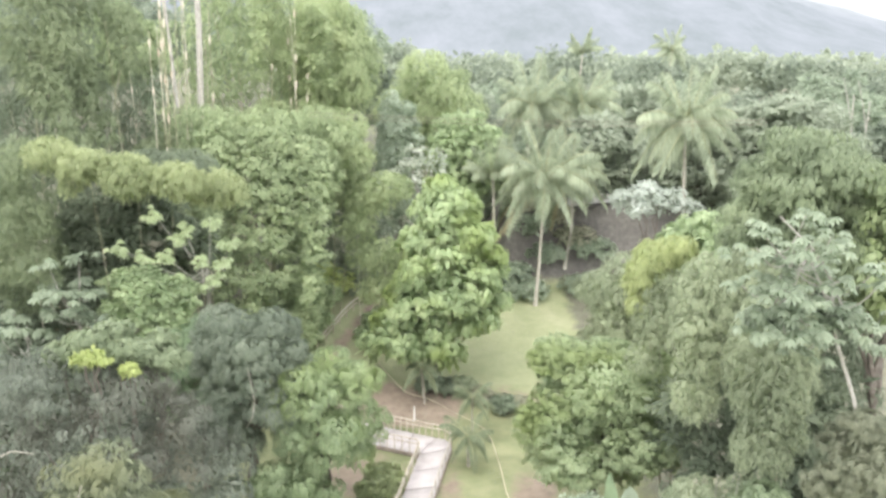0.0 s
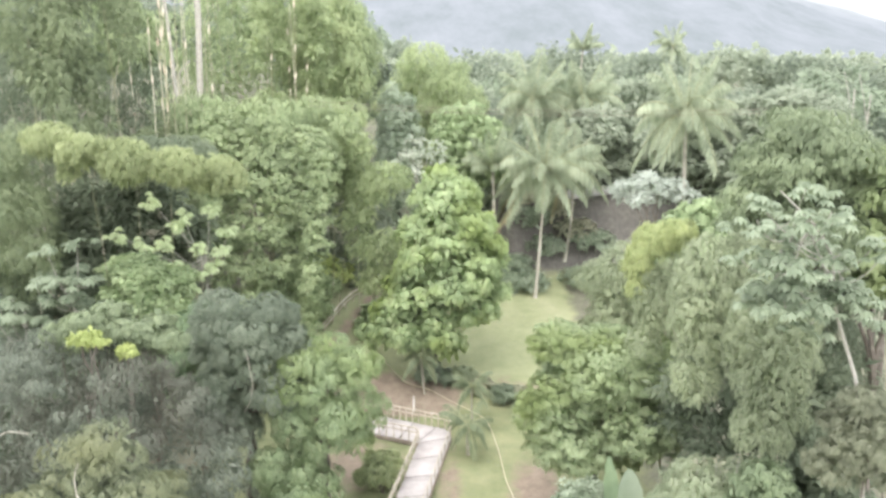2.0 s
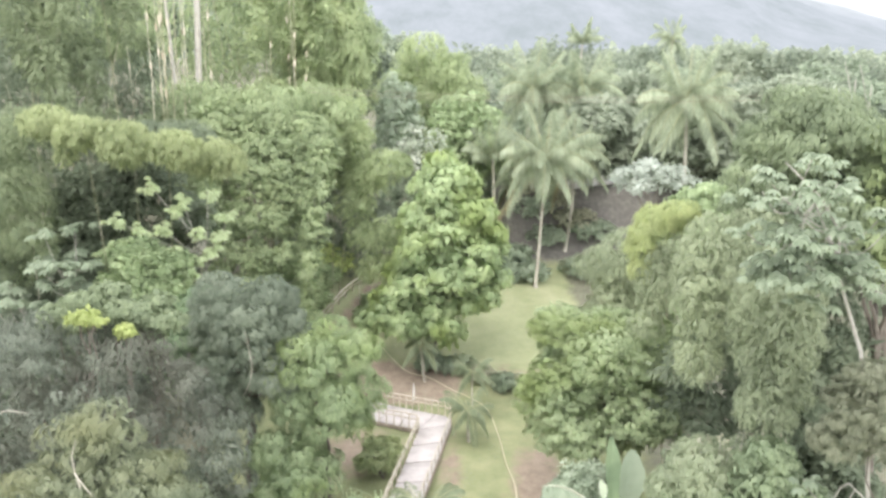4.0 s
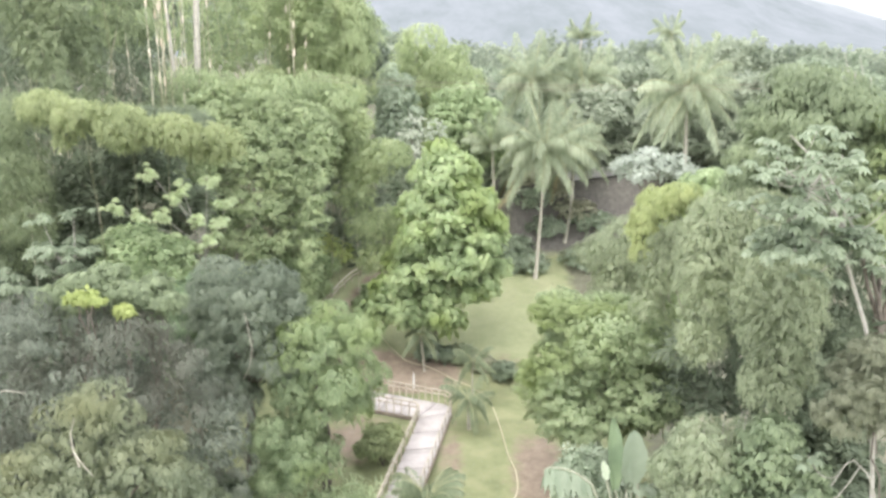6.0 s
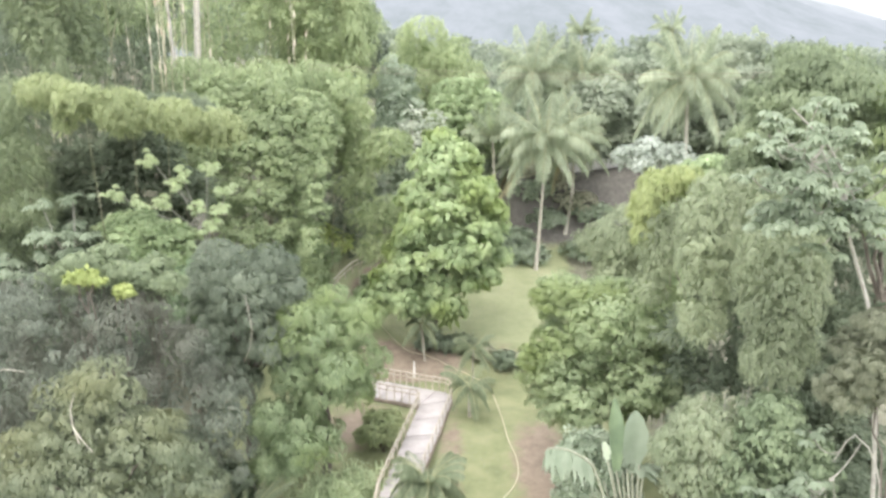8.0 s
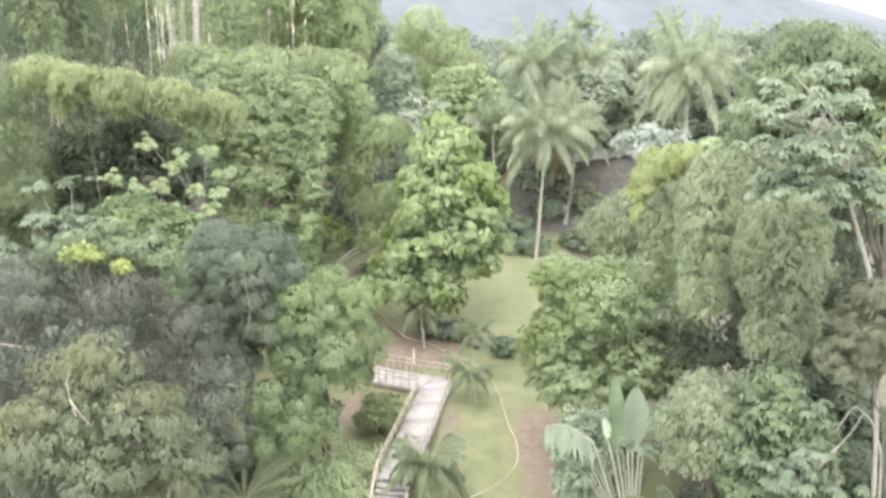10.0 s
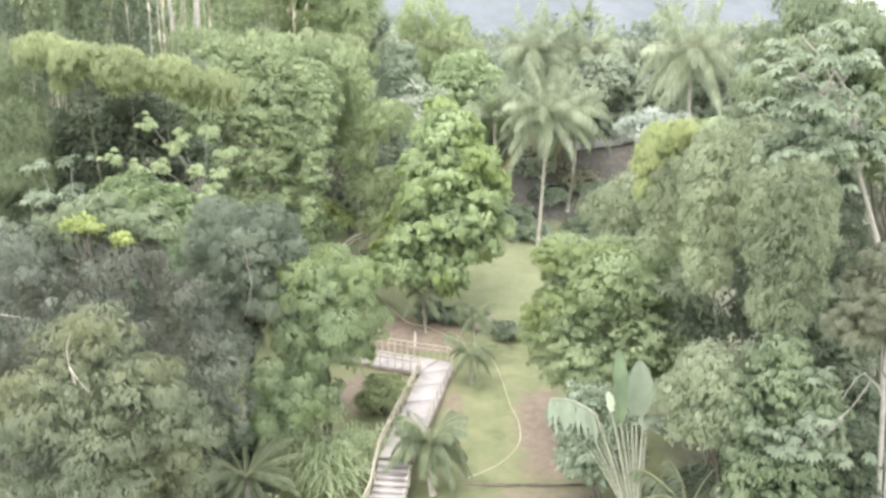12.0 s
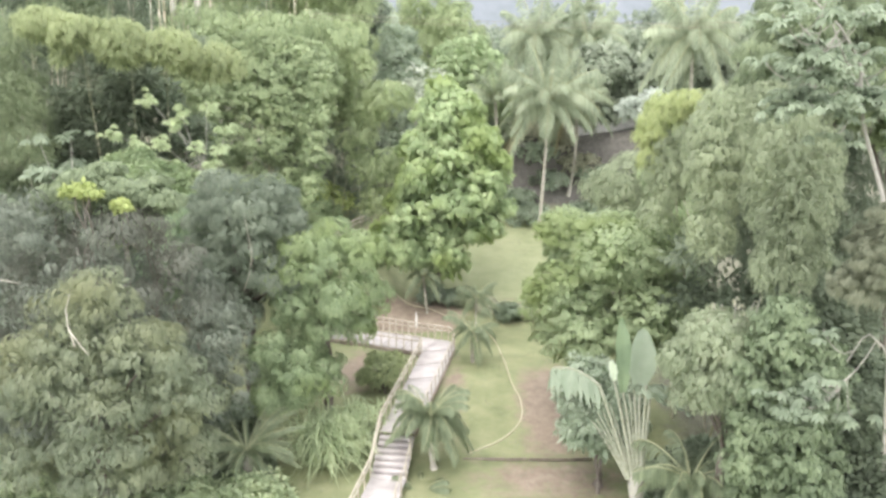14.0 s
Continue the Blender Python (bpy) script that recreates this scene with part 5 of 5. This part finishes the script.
# ---- the walk: slabs, steps, beams and bamboo rails ----
def box(a, b, w, h, up=0.0):
    """A bar from a to b, w wide and h high, with slightly worn edges."""
    a, b = np.asarray(a, float), np.asarray(b, float)
    d = unit(b - a)
    s = unit(np.cross(d, UP))
    n = np.cross(s, d)
    e = min(w, h) * 0.12
    prof = [(-w / 2, -h / 2 + e), (-w / 2 + e, -h / 2), (w / 2 - e, -h / 2), (w / 2, -h / 2 + e), (w / 2, h / 2 - e), (w / 2 - e, h / 2), (-w / 2 + e, h / 2), (-w / 2, h / 2 - e)]
    v = np.array([q + s * x + n * (z + up) for q in (a, b) for x, z in prof])
    f = [[k, (k + 1) % 8, 8 + (k + 1) % 8, 8 + k] for k in range(8)]
    f += [[0, 1, 2, 3], [0, 3, 4, 7], [4, 5, 6, 7], [8, 9, 10, 11], [8, 11, 12, 15], [12, 13, 14, 15]]
    return v, np.array(f)


def slab(pts, z, thick, me_name="slab"):
    """A four-cornered slab with its top at z."""
    p = np.array(pts, float)
    c = p.mean(0)
    q = c + (p - c) * 0.985
    ring = [np.c_[p, np.full(4, z - thick)], np.c_[p, np.full(4, z - 0.015)], np.c_[q, np.full(4, z)]]
    v = np.concatenate(ring)
    f = [[k, (k + 1) % 4, 4 + (k + 1) % 4, 4 + k] for k in range(4)] + [[4 + k, 4 + (k + 1) % 4, 8 + (k + 1) % 4, 8 + k] for k in range(4)] + [[8, 9, 10, 11], [3, 2, 1, 0]]
    return v, np.array(f)


def railing(root, line, z, tall, step, rails):
    """Posts along a line and bamboo rails from post to post. z: the floor's height along the line."""
    L = np.asarray(line, float)
    seg = np.r_[0, np.cumsum(np.linalg.norm(np.diff(L, axis=0), axis=1))]
    n = max(2, int(round(seg[-1] / step)) + 1)
    s = np.linspace(0, seg[-1], n)
    Q = np.stack([np.interp(s, seg, L[:, 0]), np.interp(s, seg, L[:, 1])], -1)
    Z = np.interp(s, seg, z)
    for q, zz in zip(Q, Z):
        part("post", mesh_of("post", *tube(bent((q[0], q[1], zz - 0.3), (q[0], q[1], zz + tall), 0, 3), [0.04, 0.037, 0.034], 7), RAIL, True), root)
    for h, r in rails:
        for i in range(n - 1):
            a, b = (*Q[i], Z[i] + h), (*Q[i + 1], Z[i + 1] + h)
            part("rail", mesh_of("rail", *tube(bent(a, b, 0, 4, 0.008), [r, r * 1.05, r, r * 0.95], 7), RAIL, True), root)


def boardwalk():
    root = thing("boardwalk", "raised pale walk with bamboo railings and steps", "walkway", "", (0, 0, 0))
    z = -0.05
    # the stretch that comes from the trees
    a0, a1, b0, b1 = np.array([-7.6, 49.5]), np.array([-1.45, 46.62]), np.array([-7.2, 52.1]), np.array([-0.45, 48.8])
    for k in range(5):
        t0, t1 = k / 5 + 0.004, (k + 1) / 5 - 0.004
        part("slab", mesh_of("slab", *slab([a0 + (a1 - a0) * t0, a0 + (a1 - a0) * t1, b0 + (b1 - b0) * t1, b0 + (b1 - b0) * t0], z, 0.1), SLAB), root)
    # the stretch towards the steps
    l0, l1, r0, r1 = np.array([-1.42, 46.5]), np.array([-3.05, 35.6]), np.array([0.5, 47.3]), np.array([-1.5, 35.4])
    turn = [np.array([0.12, 48.62]), np.array([0.46, 48.05])]
    part("slab", mesh_of("slab", *slab([l0 + np.array([0.01, 0.06]), r0 + np.array([0, 0.05]), turn[1], turn[0] - np.array([0.04, 0.04])], z, 0.1), SLAB), root)
    part("slab", mesh_of("slab", *slab([l0 + np.array([-0.01, 0.1]), l0 + np.array([0.0, 0.09]), turn[0] - np.array([0.06, 0.03]), b1 + np.array([0.03, 0])], z, 0.1), SLAB), root)
    for k in range(5):
        t0, t1 = k / 5 + 0.005, (k + 1) / 5 - 0.005
        part("slab", mesh_of("slab", *slab([l0 + (l1 - l0) * t1, r0 + (r1 - r0) * t1, r0 + (r1 - r0) * t0, l0 + (l1 - l0) * t0], z, 0.1), SLAB), root)
    # steps down, and the landing below
    d = unit(l1 - l0)
    for k in range(7):
        p, q = l1 + d * 0.3 * k, r1 + d * 0.3 * k
        part("step", mesh_of("step", *slab([p + d * 0.32, q + d * 0.32, q, p], z - 0.17 * (k + 1), 0.2), SLAB), root, "pale step")
    for k in range(3):
        p, q = l1 + d * (2.12 + 2.0 * k), r1 + d * (2.12 + 2.0 * k)
        part("slab", mesh_of("slab", *slab([p + d * 1.98, q + d * 1.98, q, p], z - 1.25, 0.1), SLAB), root)
    # beams under the edges
    for p, q in ((a0, a1), (b0, b1), (b1, turn[0]), (turn[0], turn[1]), (turn[1], r0), (l0, l1), (r0, r1)):
        part("beam", mesh_of("beam", *box((*p, z - 0.2), (*q, z - 0.2), 0.1, 0.2), FASCIA), root, "dark weathered edge beam")
    e = d * 7.5
    rails = ((0.86, 0.045), (0.58, 0.04))
    railing(root, [b0, b1, turn[0], turn[1], r0], [z] * 5, 0.9, 0.45, rails)
    railing(root, [a0, a1 + np.array([-0.1, 0.05])], [z, z], 0.9, 0.5, rails[:2])
    railing(root, [l0, l1, l1 + d * 2.1, l1 + e], [z, z, z - 1.22, z - 1.25], 0.9, 1.1, rails[:2])
    railing(root, [r0, r1, r1 + d * 2.1, r1 + e], [z, z, z - 1.22, z - 1.25], 0.75, 1.1, ((0.72, 0.028),))


boardwalk()


# ---- white panels added on the bank for the bright specks between the trunks ----
def speck_panels():
    root = thing("bright_specks", "added white panels standing in for bright specks behind the grove", "wall", "", (11.6, 76.9, 0))
    for k in range(4):
        # Added panels and posts stand in for light showing through the grove.
        xa, xb = 11.6 + 2.1 * k, 11.6 + 2.1 * k + 1.9
        z0 = float(height((xa + xb) / 2, 76.9))
        part("speck_panel", mesh_of("speck_panel", *box((xa - 11.6, 0, z0 + 0.3), (xb - 11.6, 0, z0 + 0.3), 0.15, 1.1), WHITE), root)
        part("post", mesh_of("post", *box((xb - 11.6, 0, z0 + 0.4), (xb - 11.4, 0, z0 + 0.4), 0.2, 1.4), WHITE), root)


speck_panels()


# ---- the hose on the lawn, the white marker post, the path up the slope ----
def hose():
    P = [(-4.69, 57.92), (-2.66, 55.52), (-0.9, 54.53), (0.42, 53.15), (1.86, 51.68), (2.86, 50.0), (3.29, 46.17), (3.52, 42.79), (3.83, 40.9), (3.68, 39.0), (2.68, 37.34), (1.01, 36.08)]
    P = np.array(P)
    t = np.linspace(0, len(P) - 1, 90)
    k = np.clip(t.astype(int), 0, len(P) - 2)
    u = (t - k)[:, None]
    p0, p1, p2, p3 = P[np.maximum(k - 1, 0)], P[k], P[k + 1], P[np.minimum(k + 2, len(P) - 1)]
    Q = 0.5 * (2 * p1 + (p2 - p0) * u + (2 * p0 - 5 * p1 + 4 * p2 - p3) * u ** 2 + (3 * p1 - p0 - 3 * p2 + p3) * u ** 3)
    L = np.c_[Q, height(Q[:, 0], Q[:, 1]) + 0.07]
    tagged(new("garden_hose", mesh_of("garden_hose", *tube(L, np.full(90, 0.03), 6), HOSE, True)), "long cream-yellow hose lying over the lawn", "hose")


hose()
zp = float(height(-1.9, 51.9))
tagged(new("marker_post", mesh_of("marker_post", *tube(bent((-1.9, 51.9, zp - 0.1), (-1.9, 51.9, zp + 1.0), 0, 4), [0.06, 0.06, 0.055, 0.03], 8), WHITE, True)), "short white-painted post behind the walk", "post")


def lawn_edging():
    """Weathered boards on edge where the lawn drops a little."""
    g = np.random.default_rng(41)
    root = thing("lawn_edging", "low weathered board edging across the lawn", "edging", "", (0.7, 35.6, float(height(0.7, 35.6))))
    for k in range(6):
        a_, b_ = np.array([0.02 + 1.0 * k, g.normal(0, 0.03)]), np.array([0.98 + 1.0 * k, g.normal(0, 0.03)])
        za, zb = (float(height(0.7 + q[0], 35.6 + q[1])) - root.location.z + 0.05 for q in (a_, b_))
        part("board", mesh_of("board", *box((*a_, za), (*b_, zb), 0.05, 0.14), FASCIA), root)


lawn_edging()


def slope_fence():
    root = thing("path_fence", "grey bamboo fence along the path up the slope", "fence")
    L = [(-9.0, 57.2), (-8.3, 59.3), (-7.8, 61.6), (-7.0, 64.2), (-5.9, 66.4)]
    railing(root, L, [float(height(x, y)) for x, y in L], 0.9, 1.3, ((0.85, 0.07), (0.5, 0.05)))


slope_fence()


# ---- cables over the slope, pale trunks far off ----
for k in range(2):
    P = bent((-9.0, 57.0, 19.42 + 0.28 * k), (22.0, 57.2, 18.9 + 0.28 * k), -0.35, 24)
    tagged(new("overhead_cable", mesh_of("overhead_cable", *tube(P, np.full(24, 0.012), 5), FASCIA, True)), "thin dark cable strung over the clearing", "cable", "overhead cables")
bare_trunk("pale bare trunk far off beyond the woods", [(41.9, 86.5, 5), (41.9, 86.5, 14), (41.8, 86.5, 20)], 0.1, 0.07)
bare_trunk("pale bare trunk far off beyond the woods", [(43.4, 86.5, 5), (43.3, 86.5, 14), (43.5, 86.5, 19.4)], 0.09, 0.06)


# ---- dead pale twigs that stand out of the mango crowns ----
for P in ([(-8.9, 35.4, 6.6), (-8.15, 33.5, 7.9), (-8.0, 33.4, 8.7), (-8.25, 33.5, 10.2)], [(-11.7, 24.9, 7.6), (-11.8, 24.8, 8.3), (-11.83, 24.8, 8.8), (-11.7, 24.9, 9.3)], [(-11.8, 24.8, 8.2), (-11.5, 24.7, 7.8), (-11.2, 24.7, 7.4)], [(-16.4, 28.4, 8.5), (-15.6, 28.1, 8.95), (-14.9, 28.2, 8.8)]):
    t = np.linspace(0, 1, 10)
    P = np.asarray(P, float)
    Q = np.stack([np.interp(t, np.linspace(0, 1, len(P)), P[:, i]) for i in range(3)], -1)
    tagged(new("dead_branch", mesh_of("dead_branch", *tube(Q, np.linspace(0.026, 0.01, 10), 6), BARK_PALM, True)), "bare whitish dead branch in a mango crown", "branch", "dead branches")

g2 = np.random.default_rng(12)
for k in range(14):
    p = np.array([g2.uniform(-1.2, 2.2), g2.uniform(-1.4, 0.4), 0.0])
    p[2] = 9.3 + 0.5 * g2.random() - 0.18 * (p[0] - 0.4) ** 2
    top = p + np.array([g2.normal(0, 0.12), 0, g2.uniform(0.5, 1.1)])
    stem = part("seed_stem", mesh_of("seed_stem", *tube(bent(p, top, 0, 4), [0.02, 0.016, 0.012, 0.01], 5), BARK_PALE, True), seedy)
    v, f = leaf_cards(np.repeat(top[None], 7, 0) - UP * g2.uniform(0, 0.25, (7, 1)), g2.normal(0, 1, (7, 3)) - UP * 0.5, g2.normal(0, 1, (7, 3)), np.full(7, 0.2), np.full(7, 0.06))
    part("seed_head", mesh_of("seed_head", v, f, LEAF["dry"]), stem, "dry pale brown seed head")
